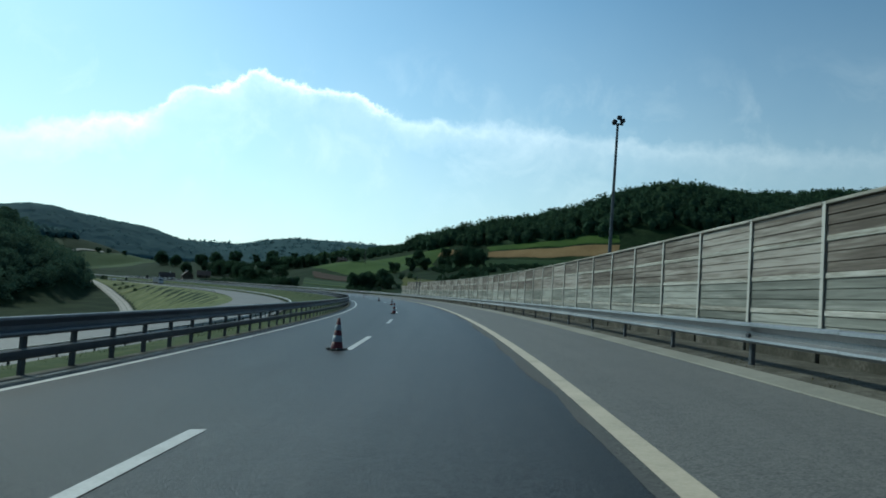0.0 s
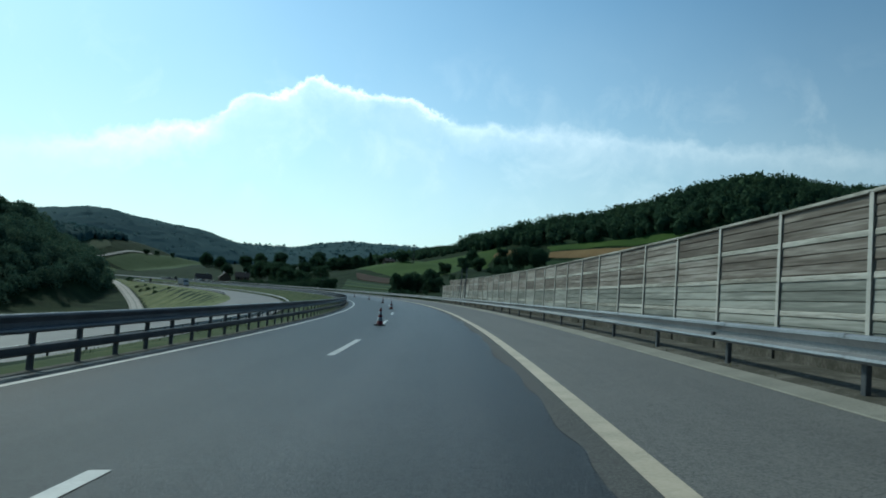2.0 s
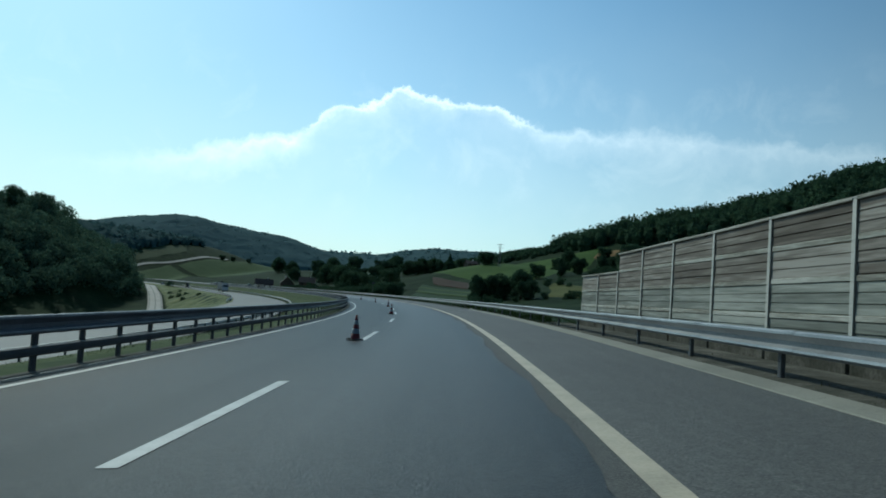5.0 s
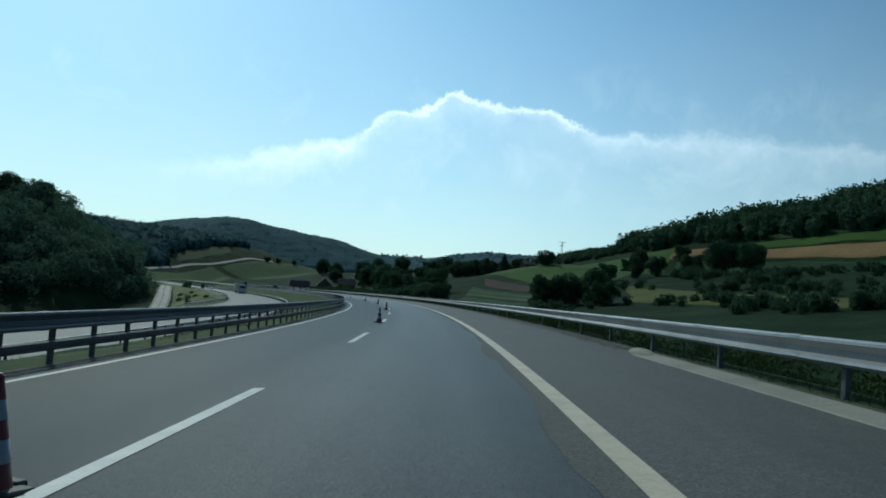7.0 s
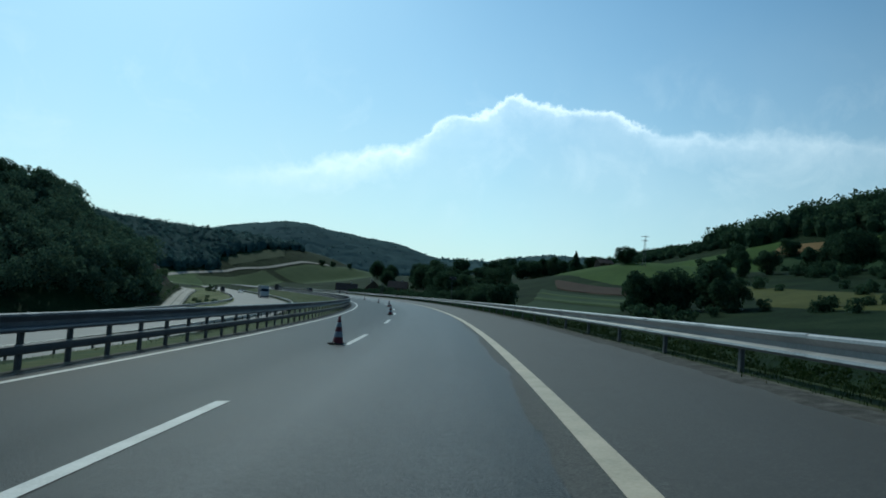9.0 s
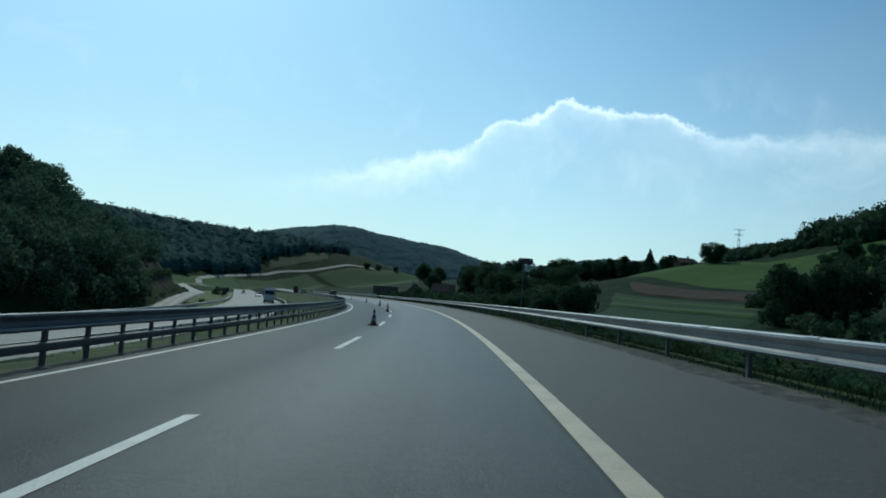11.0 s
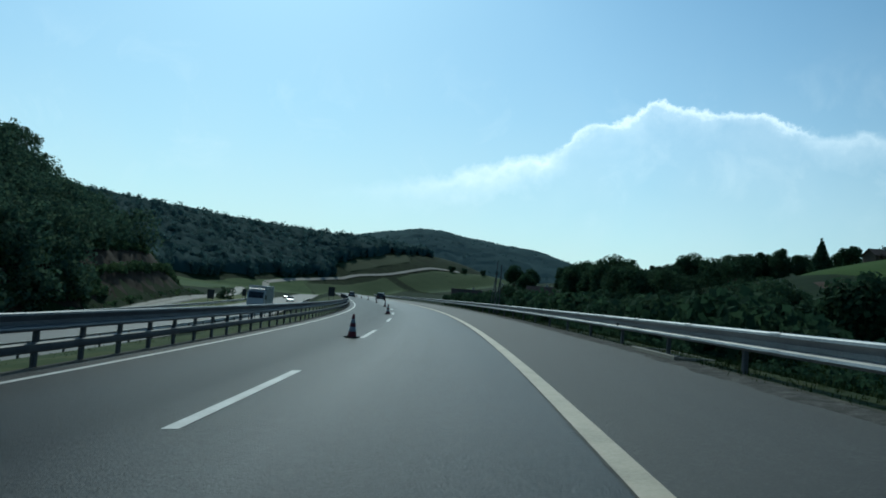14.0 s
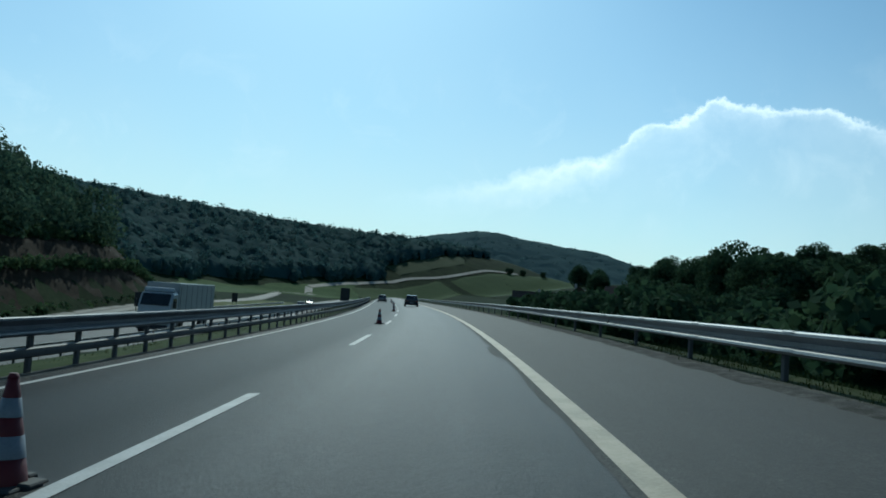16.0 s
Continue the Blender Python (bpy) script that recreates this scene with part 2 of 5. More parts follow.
M["verge"] = mottled("gravel verge", [(0.3, (0.0315, 0.0336, 0.0231)), (0.5, (0.0735, 0.0693, 0.0546)), (0.7, (0.1680, 0.1575, 0.1312))], 1.2, 14.0, 0.95, bump=0.5, spec=0.1)
M["steel"] = mottled("galvanised steel", [(0.3, (0.1480, 0.1569, 0.1643)), (0.5, (0.2146, 0.2235, 0.2309)), (0.7, (0.2812, 0.2886, 0.2945))], 0.7, 18.0, 0.48, metal=0.75, bump=0.05)
# darker copy of the rail steel, with the median rail's shaded face painted in
M["steel_shaded"] = mottled("steel darkened for shade", [(0.3, (0.0732, 0.0830, 0.0952)), (0.5, (0.1159, 0.1269, 0.1415)), (0.7, (0.1708, 0.1830, 0.1952))], 0.7, 18.0, 0.5, metal=0.1, bump=0.05)
M["post"] = mottled("weathered post steel", [(0.3, (0.03575, 0.0403, 0.0442)), (0.6, (0.06825, 0.0741, 0.078))], 2.0, 30.0, 0.6, metal=0.1)
M["foliage"] = mottled("foliage", [(0.25, (0.04416, 0.08349, 0.04387)), (0.5, (0.06624, 0.1138, 0.0585)), (0.75, (0.1035, 0.1493, 0.06987))], 0.12, 1.2, 0.9, spec=0.06, island=0.4)
M["bark"] = mottled("bark", [(0.3, (0.045, 0.035, 0.025)), (0.7, (0.12, 0.095, 0.07))], 1.0, 12.0, 0.9, bump=0.5)

M["median"] = mottled("median grass", [(0.3, (0.0184, 0.0346, 0.0072)), (0.5, (0.0367, 0.0595, 0.0135)), (0.7, (0.0867, 0.0912, 0.0315))], 0.4, 4.0, 0.95, bump=0.5, spec=0.1)
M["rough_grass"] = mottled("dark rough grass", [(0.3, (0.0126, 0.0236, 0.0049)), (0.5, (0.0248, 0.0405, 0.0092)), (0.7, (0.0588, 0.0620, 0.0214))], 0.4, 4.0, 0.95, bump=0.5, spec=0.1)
# paler and bluer than the leaves themselves: aerial haze painted into the colour
M["hazed_far_foliage"] = mottled("haze-tinted far foliage", [(0.25, (0.0920, 0.1568, 0.1683)), (0.5, (0.1040, 0.1757, 0.1836)), (0.75, (0.1200, 0.1947, 0.1989))], 0.02, 0.2, 0.95, spec=0.03, island=0.12)


def leafy(mat, share):
    """Lets some light through the leaves."""
    t = mat.node_tree
    b, out = t.nodes["Principled BSDF"], t.nodes["Material Output"]
    src = b.inputs["Base Color"].links[0].from_socket
    thru = node(t, "ShaderNodeBsdfTranslucent", [("Color", src)])
    mix = node(t, "ShaderNodeMixShader", [(0, share), (1, b.outputs[0]), (2, thru.outputs[0])])
    t.links.new(mix.outputs[0], out.inputs["Surface"])


leafy(M["foliage"], 0.4)
leafy(M["hazed_far_foliage"], 0.4)
# darker copy of the foliage: the backlit crowns' shade is put into the colour
M["shade_foliage"] = mottled("backlit dark foliage", [(0.25, (0.0293, 0.0601, 0.0347)), (0.5, (0.0448, 0.0835, 0.0469)), (0.75, (0.0723, 0.1168, 0.0592))], 0.05, 0.8, 0.95, spec=0.05, island=0.3)
leafy(M["shade_foliage"], 0.4)
# blue haze and glare over the left hill are mixed into this leaf colour
M["hazed_hill_foliage"] = mottled("haze-tinted hillside foliage", [(0.25, (0.0570, 0.1090, 0.1096)), (0.5, (0.0708, 0.1299, 0.1287)), (0.75, (0.0934, 0.1558, 0.1432))], 0.05, 0.6, 0.95, spec=0.05, island=0.25)
leafy(M["hazed_hill_foliage"], 0.4)
M["herb"] = mottled("wild weeds", [(0.25, (0.012, 0.024, 0.007)), (0.5, (0.022, 0.04, 0.011)), (0.75, (0.045, 0.06, 0.02))], 0.15, 1.5, 0.95, spec=0.05, island=0.4)
leafy(M["herb"], 0.3)
M["knoll_foliage"] = mottled("thicket foliage", [(0.25, (0.0425, 0.0840, 0.0624)), (0.5, (0.0684, 0.1210, 0.0840)), (0.75, (0.1180, 0.1680, 0.1020))], 0.12, 1.0, 0.95, spec=0.05, island=0.4)
leafy(M["knoll_foliage"], 0.4)
M["dark"] = mottled("dark sheet metal", [(0.3, (0.018, 0.022, 0.028)), (0.7, (0.04, 0.046, 0.055))], 2.0, 20.0, 0.5, metal=0.2)
M["pole"] = mottled("dull mast steel", [(0.3, (0.06, 0.065, 0.07)), (0.7, (0.13, 0.14, 0.145))], 2.0, 20.0, 0.5, metal=0.5)
M["rubber"] = mottled("black rubber", [(0.3, (0.02, 0.02, 0.02)), (0.7, (0.05, 0.05, 0.05))], 6.0, 40.0, 0.7)
# cone red and white are set dark: their backlit side's shade in the colour
M["cone_red"] = mottled("shade-darkened red cone plastic", [(0.3, (0.085, 0.007, 0.01)), (0.7, (0.125, 0.012, 0.014))], 6.0, 40.0, 0.55)
M["cone_white"] = mottled("reflective white band", [(0.3, (0.17, 0.18, 0.2)), (0.7, (0.26, 0.275, 0.29))], 6.0, 60.0, 0.4)
M["wall_post"] = mottled("pale galvanised post", [(0.3, (0.3900, 0.3746, 0.3300)), (0.7, (0.5720, 0.5461, 0.4800))], 1.5, 25.0, 0.6, metal=0.1)
M["batten"] = mottled("bleached batten wood", [(0.34, (0.17, 0.155, 0.125)), (0.48, (0.32, 0.305, 0.255)), (0.62, (0.52, 0.5, 0.44))], 0.6, 5.0, 0.85, bump=0.3, spec=0.15, rand=0.12, stretch=(0.5, 0.5, 9.0))
WEATHER = dict(scale=1.3, fine=6.0, rough=0.85, bump=0.3, spec=0.15, rand=0.22, stretch=(0.14, 0.14, 3.2))
M["panel_low"] = mottled("green-grey weathered planks", [(0.34, (0.13, 0.135, 0.114)), (0.5, (0.225, 0.23, 0.198)), (0.64, (0.38, 0.378, 0.33))], **WEATHER)
M["panel_top"] = mottled("brown-grey weathered planks", [(0.34, (0.1, 0.084, 0.068)), (0.48, (0.18, 0.157, 0.13)), (0.64, (0.37, 0.34, 0.295))], **WEATHER)

M["pasture"] = mottled("mown green pasture", [(0.3, (0.028, 0.062, 0.018)), (0.5, (0.05, 0.092, 0.028)), (0.7, (0.085, 0.125, 0.046))], 0.05, 0.6, 0.95, spec=0.1, stretch=(1.6, 0.3, 1))
M["wheat_green"] = mottled("half-ripe olive field", [(0.3, (0.0289, 0.0445, 0.0193)), (0.5, (0.0413, 0.0601, 0.0275)), (0.7, (0.0577, 0.0784, 0.0385))], 0.03, 0.4, 0.95, spec=0.1)
M["field_light"] = mottled("light green pasture", [(0.3, (0.0281, 0.0562, 0.0164)), (0.5, (0.0412, 0.0725, 0.0234)), (0.7, (0.0562, 0.0866, 0.0318))], 0.03, 0.5, 0.95, spec=0.1)
M["wheat"] = mottled("ripe wheat", [(0.3, (0.1264, 0.0826, 0.0340)), (0.5, (0.1847, 0.1215, 0.0535)), (0.7, (0.2430, 0.1701, 0.0778))], 0.04, 0.8, 0.95, spec=0.1)
M["crop"] = mottled("green crop", [(0.3, (0.0246, 0.0581, 0.0092)), (0.5, (0.0383, 0.0774, 0.0116)), (0.7, (0.0575, 0.1006, 0.0173))], 0.04, 0.7, 0.95, spec=0.1)
M["crop_dark"] = mottled("dark maize", [(0.3, (0.0105, 0.0298, 0.0105)), (0.5, (0.0164, 0.0410, 0.0134)), (0.7, (0.0239, 0.0537, 0.0179))], 0.05, 1.0, 0.95, spec=0.1)
M["meadow"] = mottled("dry hay meadow", [(0.3, (0.0426, 0.0530, 0.0127)), (0.5, (0.0655, 0.0739, 0.0178)), (0.7, (0.0939, 0.0976, 0.0267))], 0.05, 0.8, 0.95, spec=0.1)
M["soil"] = mottled("ploughed soil", [(0.3, (0.0269, 0.0179, 0.0120)), (0.5, (0.0406, 0.0269, 0.0179)), (0.7, (0.0567, 0.0394, 0.0251))], 0.06, 1.2, 0.95, spec=0.1)
M["earth"] = mottled("bare earth and rock", [(0.3, (0.016, 0.014, 0.01)), (0.5, (0.033, 0.026, 0.018)), (0.7, (0.06, 0.048, 0.033))], 0.25, 2.5, 0.95, bump=0.8, spec=0.1)
M["plaster"] = mottled("white plaster", [(0.3, (0.4, 0.39, 0.36)), (0.7, (0.56, 0.55, 0.51))], 0.5, 8.0, 0.9)
M["barn_wood"] = mottled("dark barn boards", [(0.3, (0.048, 0.036, 0.0256)), (0.7, (0.112, 0.084, 0.06))], 0.6, 9.0, 0.9, stretch=(2, 2, 0.4))
M["roof_tile"] = mottled("dark clay roof tile", [(0.3, (0.0360, 0.0256, 0.0228)), (0.7, (0.0780, 0.0560, 0.0475))], 0.7, 6.0, 0.85)
M["wood_trim"] = mottled("brown window wood", [(0.3, (0.08, 0.05, 0.03)), (0.7, (0.15, 0.1, 0.06))], 2.0, 20.0, 0.7)
M["pane"] = mottled("dark window glass", [(0.3, (0.01, 0.012, 0.015)), (0.7, (0.025, 0.03, 0.034))], 1.0, 3.0, 0.08, spec=0.6)
M["car_dark"] = mottled("dark car paint", [(0.3, (0.012, 0.014, 0.018)), (0.7, (0.02, 0.024, 0.03))], 0.5, 4.0, 0.22, spec=0.6)
M["car_grey"] = mottled("grey car paint", [(0.3, (0.14, 0.15, 0.16)), (0.7, (0.2, 0.21, 0.22))], 0.5, 4.0, 0.25, spec=0.6)
M["car_white"] = mottled("white vehicle paint", [(0.3, (0.62, 0.64, 0.65)), (0.7, (0.75, 0.77, 0.77))], 0.5, 4.0, 0.3, spec=0.5)
M["truck_cab"] = mottled("pale truck paint", [(0.3, (0.36, 0.38, 0.4)), (0.7, (0.48, 0.5, 0.52))], 0.5, 4.0, 0.3, spec=0.5)
M["truck_box"] = mottled("pale grey truck box", [(0.3, (0.2800, 0.3010, 0.3080)), (0.7, (0.3850, 0.4060, 0.4060))], 0.4, 4.0, 0.45, spec=0.4)
M["blade"] = mottled("grass blades", [(0.25, (0.022, 0.042, 0.013)), (0.5, (0.036, 0.06, 0.017)), (0.75, (0.066, 0.086, 0.028))], 0.3, 3.0, 0.9, spec=0.08, island=0.35)
M["blade_dry"] = mottled("dry grass blades", [(0.25, (0.035, 0.038, 0.016)), (0.5, (0.075, 0.07, 0.032)), (0.75, (0.14, 0.125, 0.062))], 0.3, 3.0, 0.9, spec=0.1, island=0.5)

# ---- the line of the road ----
# heading (degrees to the left of +y) along the way, from the drive itself and carried on past its end
SPEED = 26.2
yaw_t = np.array([row[0] for row in PATH])
HEAD_OFF = -1.51
yaw_d = np.array([row[3] + HEAD_OFF for row in PATH])
step = 2.0
S = np.arange(-120.0, 1500.0, step)
kap = np.gradient(yaw_d, yaw_t * SPEED)
fit_line = np.polyfit(yaw_t * SPEED, yaw_d, 3)


def heading(s):
    if s < 0:
        return float(np.polyval(fit_line, 0.0)) + s * 0.075
    end = 16.0 * SPEED
    if s <= end:
        return float(np.polyval(fit_line, s))
    a = s - end
    base = float(np.polyval(fit_line, end))
    rate = 0.083
    reach = 130.0
    a1 = min(a, reach)
    return base + rate * (a1 - a1 * a1 / (2 * reach))


HD = np.radians([heading(s) for s in S])
CX, CY = np.zeros(len(S)), np.zeros(len(S))
i0 = int(round(120.0 / step))
for i in range(i0 + 1, len(S)):
    m = 0.5 * (HD[i] + HD[i - 1])
    CX[i], CY[i] = CX[i - 1] - math.sin(m) * step, CY[i - 1] + math.cos(m) * step
for i in range(i0 - 1, -1, -1):
    m = 0.5 * (HD[i] + HD[i + 1])
    CX[i], CY[i] = CX[i + 1] + math.sin(m) * step, CY[i + 1] - math.cos(m) * step
# the drive itself fixes the line where it was driven
shift_s = np.array([t * SPEED for t in yaw_t])
for axis, data in ((CX, [r[1] for r in PATH]), (CY, [r[2] for r in PATH])):
    inside = np.interp(shift_s, S, axis)
    fix = np.polyval(np.polyfit(shift_s, np.array(data) - inside, 3), np.clip(S, 0, shift_s[-1]))
    axis += fix
# the car wanders a little within its lane
drift = np.interp(S, [0, 13, 39, 79, 92, 183, 236, 314, 328, 367, 380, 419], [0.085, 0.145, 0.04, 0.03, -0.02, 0, -0.2, -0.22, -0.2, -0.07, -0.05, -0.08])
CX, CY = CX + drift * np.cos(HD), CY + drift * np.sin(HD)
BANK = 0.0815


def bank(s):
    """Crossfall: steady through the bend, easing beyond it."""
    return BANK * float(np.interp(s, [-500, 480, 620, 2000], [1, 1, 0.5, 0.4]))


def on_road(s, u, dz=0.0):
    """The place s metres along the line, u metres to its right, on the banked surface."""
    x, y, h = np.interp(s, S, CX), np.interp(s, S, CY), np.interp(s, S, HD)
    return Vector((x + u * math.cos(h), y + u * math.sin(h), u * bank(s) + dz))


def at_side(s, u, z):
    x, y, h = np.interp(s, S, CX), np.interp(s, S, CY), np.interp(s, S, HD)
    return Vector((x + u * math.cos(h), y + u * math.sin(h), z))


def turn_at(s):
    return float(np.interp(s, S, HD))


def nearest(x, y):
    """s and u of points (arrays)."""
    x, y = np.asarray(x, float), np.asarray(y, float)
    cs, cx, cy = S[::4], CX[::4], CY[::4]
    best = np.full(x.shape, 1e18)
    idx = np.zeros(x.shape, int)
    for i in range(len(cs)):
        d = (x - cx[i]) ** 2 + (y - cy[i]) ** 2
        near = d < best
        best[near] = d[near]
        idx[near] = i
    h = np.interp(cs, S, HD)[idx]
    dx, dy = x - cx[idx], y - cy[idx]
    s = cs[idx] - dx * np.sin(h) + dy * np.cos(h)
    return s, dx * np.cos(h) + dy * np.sin(h)


# ---- the shape of the land ----
# every hill: ridge points (x, y, height), how far its foot lies from the ridge, how full its flank is
HILLS = {
    "right": ([(-200, 1700, 66), (-110, 1150, 53), (-4, 790, 49), (85, 700, 67), (190, 640, 96), (260, 700, 100), (420, 800, 128), (900, 500, 112)], 235, 1.2),
    "knoll": ([(-246, 432, 27), (-272, 466, 25), (-300, 505, 15), (-430, 460, 36)], 46, 1.5),
    "rise": ([(-505, 1110, 30), (-470, 1140, 31), (-430, 1190, 24), (-370, 1230, 12)], 130, 1.1),
    "left": ([(-590, 480, 62), (-672, 700, 64), (-681, 898, 62), (-670, 995, 60), (-605, 1110, 57), (-585, 1180, 55)], 230, 1.2),
    "peak": ([(-2100, 2300, 90), (-1500, 2200, 132), (-1220, 2130, 160), (-1100, 2102, 167), (-927, 2212, 140), (-830, 2560, 96)], 480, 1.2),
    "far": ([(-2200, 3300, 230), (-1300, 3500, 160), (-870, 3400, 152), (-590, 3450, 196), (-200, 3300, 180), (500, 3200, 230)], 900, 1.2),
}
# heights across the valley, right of the motorway
U_MARKS = [-16.5, -10, -7.6, 6.0, 9.0, 22, 34, 60, 92, 165, 300, 700]
Z_MARKS = [-3.2, -0.9, -0.9, 0.1, 0.0, -3.4, -2.6, 1.5, 7.0, 20, 30, 42]
# the local road: way along the motorway, place beside it, height
LOCAL_S = [-200, 250, 320, 380, 430, 470, 500, 530, 560, 600, 700, 800, 864]
LOCAL_U = [-62, -60, -57, -53.9, -50.2, -47.6, -45.4, -44.0, -41.0, -42, -50, -59, -65]
LOCAL_Z = [-17, -16.5, -16, -14.3, -11.4, -8.5, -5.6, -3.7, -2.5, -2.8, -3.0, -2.2, -1.2]


def local_u(s):
    return np.interp(s, LOCAL_S, LOCAL_U)


def local_z(s):
    return np.interp(s, LOCAL_S, LOCAL_Z)


def smooth_line(xs, ys, step=6.0, n=9):
    """The same broken line with its corners rounded."""
    fine = np.arange(xs[0], xs[-1] + step, step)
    k = np.hanning(n + 2)[1:-1]
    v = np.convolve(np.pad(np.interp(fine, xs, ys), n // 2, mode="edge"), k / k.sum(), mode="valid")
    return fine, v


(_, LOCAL_Z), (LOCAL_S, LOCAL_U) = smooth_line(LOCAL_S, LOCAL_Z), smooth_line(LOCAL_S, LOCAL_U)


def hill(name, x, y):
    """Height share (0 to 1) and height of one hill at points."""
    nodes, reach, full = HILLS[name]
    top = np.zeros(np.shape(x))
    for (ax, ay, az_), (bx, by, bz) in zip(nodes, nodes[1:]):
        ex, ey = bx - ax, by - ay
        k = np.clip(((x - ax) * ex + (y - ay) * ey) / (ex * ex + ey * ey), 0, 1)
        d = np.hypot(x - ax - k * ex, y - ay - k * ey) / reach
        share = np.clip(1 - d, 0, 1)
        share = (share * share * (3 - 2 * share)) ** (1 / full)
        top = np.maximum(top, share * (az_ + k * (bz - az_) + (20 if name == "knoll" else 8)))
    return top


def wave(x, y):
    return (np.sin(x * 0.031 + 1.3 * np.sin(y * 0.017)) + np.sin(y * 0.027 + 1.7 * np.sin(x * 0.013))) * 0.5


def dip(s):
    """How much lower the opposite carriageway lies along the first part of the way."""
    return np.interp(s, [-500, 190, 310, 2000], [-0.1, -0.1, 0, 0])


def left_side(s, u):
    """Height of the valley left of the motorway: the bank, the local road's bench, the meadow past it."""
    lu, lz = local_u(s), local_z(s)
    top = -3.25 + dip(s)
    k = np.clip((-31.0 - u) / np.maximum(-31.0 - (lu + 4.2), 1.0), 0, 1)
    bank_z = top + (lz - 0.35 - top) * k ** 1.25
    out = lu - 4.2 - u
    past = lz - 0.35 + np.interp(out, [0, 4, 40, 230, 800], [0, -0.5, -1.2, 3.0, 14])
    return np.where(u > -31.0, top, np.where(out < 0, bank_z, past))


def cut(s, u):
    """The knoll's steep end beside the local road: its height, and how much of it there is."""
    back = np.interp(s, [380, 470, 505], [26, 9, 0])
    out = local_u(s) - u - back
    share = np.interp(s, [390, 470, 566, 592], [0, 1, 1, 0])
    return local_z(s) - 0.6 + np.interp(out, [4.4, 5.2, 12.5, 20, 40, 58, 100], [-0.6, 0.6, 9.2, 12.5, 22, 26, 20]), share * (out > 4.4)


def land(x, y, knoll=True):
    x, y = np.asarray(x, float), np.asarray(y, float)
    s, u = nearest(x, y)
    z = np.interp(u, U_MARKS, Z_MARKS) + dip(s) * np.interp(u, [-31, -16, -9], [1, 1, 0])
    z = np.where(u < -16.5, left_side(s, u), z)
    far = np.where(u < 0, np.clip((local_u(s) - 10 - u) / 60, 0, 1), np.clip((u - 20) / 60, 0, 1))
    z = z + far * np.clip((s - 480) / 700, 0, 1.2) * 9 * (u < 60)
    z = z + wave(x, y) * far * 0.7
    z = z + 5.5 * np.exp(-((x + 68) / 38) ** 2 - ((y - 606) / 42) ** 2)
    for name in HILLS:
        if name == "knoll" and not knoll:
            continue
        base = 20 if name == "knoll" else 8
        rise = hill(name, x, y)
        z = np.where(rise > 0, np.maximum(z, rise - base), z)
    if knoll:
        top, share = cut(s, u)
        z = z + share * (np.maximum(z, top) - z)
    return z


def land_at(x, y):
    return float(land(np.array([x]), np.array([y]))[0])


# ---- mesh helpers ----
def part(name, bm, mat, parent=None, label=""):
    me = bpy.data.meshes.new(name)
    bm.to_mesh(me)
    bm.free()
    me.materials.append(mat)
    ob = new(name, me)
    if parent:
        ob.parent = parent
    if label:
        ob["label"] = label
    return ob


def mesh_part(name, verts, faces, mat, parent=None, label="", smooth=False):
    me = bpy.data.meshes.new(name)
    me.from_pydata([tuple(v) for v in verts], [], faces)
    me.materials.append(mat)
    if smooth:
        me.polygons.foreach_set("use_smooth", [True] * len(me.polygons))
    ob = new(name, me)
    if parent:
        ob.parent = parent
    if label:
        ob["label"] = label
    return ob


def ribbon(name, s0, s1, us, mat, where=on_road, every=2.0, parent=None, dz=0.0, label=""):
    """A strip along the road through the cross-section us: (u, z) pairs."""
    n = max(2, int(round((s1 - s0) / every)) + 1)
    verts, faces = [], []
    for i in range(n):
        s = s0 + (s1 - s0) * i / (n - 1)
        for u, z in us:
            verts.append(where(s, u, z + dz))
    w = len(us)
    for i in range(n - 1):
        for j in range(w - 1):
            a = i * w + j
            faces.append((a, a + 1, a + w + 1, a + w))
    ob = mesh_part(name, verts, faces, mat, parent, label)
    flat = np.array([(us[v % w][0], s0 + (s1 - s0) * (v // w) / (n - 1)) for f in faces for v in f], np.float32)
    ob.data.uv_layers.new(name="along").data.foreach_set("uv", flat.ravel())
    return ob


def box(bm, size, at=(0, 0, 0), turn=None, bevel=0.0):
    """Adds a box of that size, centred at a place."""
    made = bmesh.ops.create_cube(bm, size=1.0)["verts"]
    m = Matrix.Translation(at) @ (turn or Matrix.Identity(4)) @ Matrix.Diagonal((*size, 1))
    bmesh.ops.transform(bm, matrix=m, verts=made)
    if bevel:
        edges = list({e for v in made for e in v.link_edges})
        bmesh.ops.bevel(bm, geom=edges, offset=bevel, segments=1, affect="EDGES", clamp_overlap=True)
    return made


def tube(bm, a, b, r0, r1=None, n=8):
    a, b = Vector(a), Vector(b)
    r1 = r0 if r1 is None else r1
    made = bmesh.ops.create_cone(bm, cap_ends=True, segments=n, radius1=r0, radius2=r1, depth=(b - a).length)["verts"]
    q = (b - a).to_track_quat("Z", "Y").to_matrix().to_4x4()
    bmesh.ops.transform(bm, matrix=Matrix.Translation((a + b) / 2) @ q, verts=made)
    return made


def empty(name, m, label, category, group="", kind=""):
    ob = new(name)
    ob.matrix_world = m
    return tagged(ob, label, category, group, kind)


# ---- ground ----
def spread(lo, hi, cell, out_lo, out_hi, grow=1.16):
    mid = list(np.arange(lo, hi + 0.01, cell))
    a, c = lo, cell
    left = []
    while a > out_lo:
        c = min(c * grow, 90)
        a -= c
        left.append(a)
    b, c = mid[-1], cell
    right = []
    while b < out_hi:
        c = min(c * grow, 90)
        b += c
        right.append(b)
    return np.array(left[::-1] + mid + right)


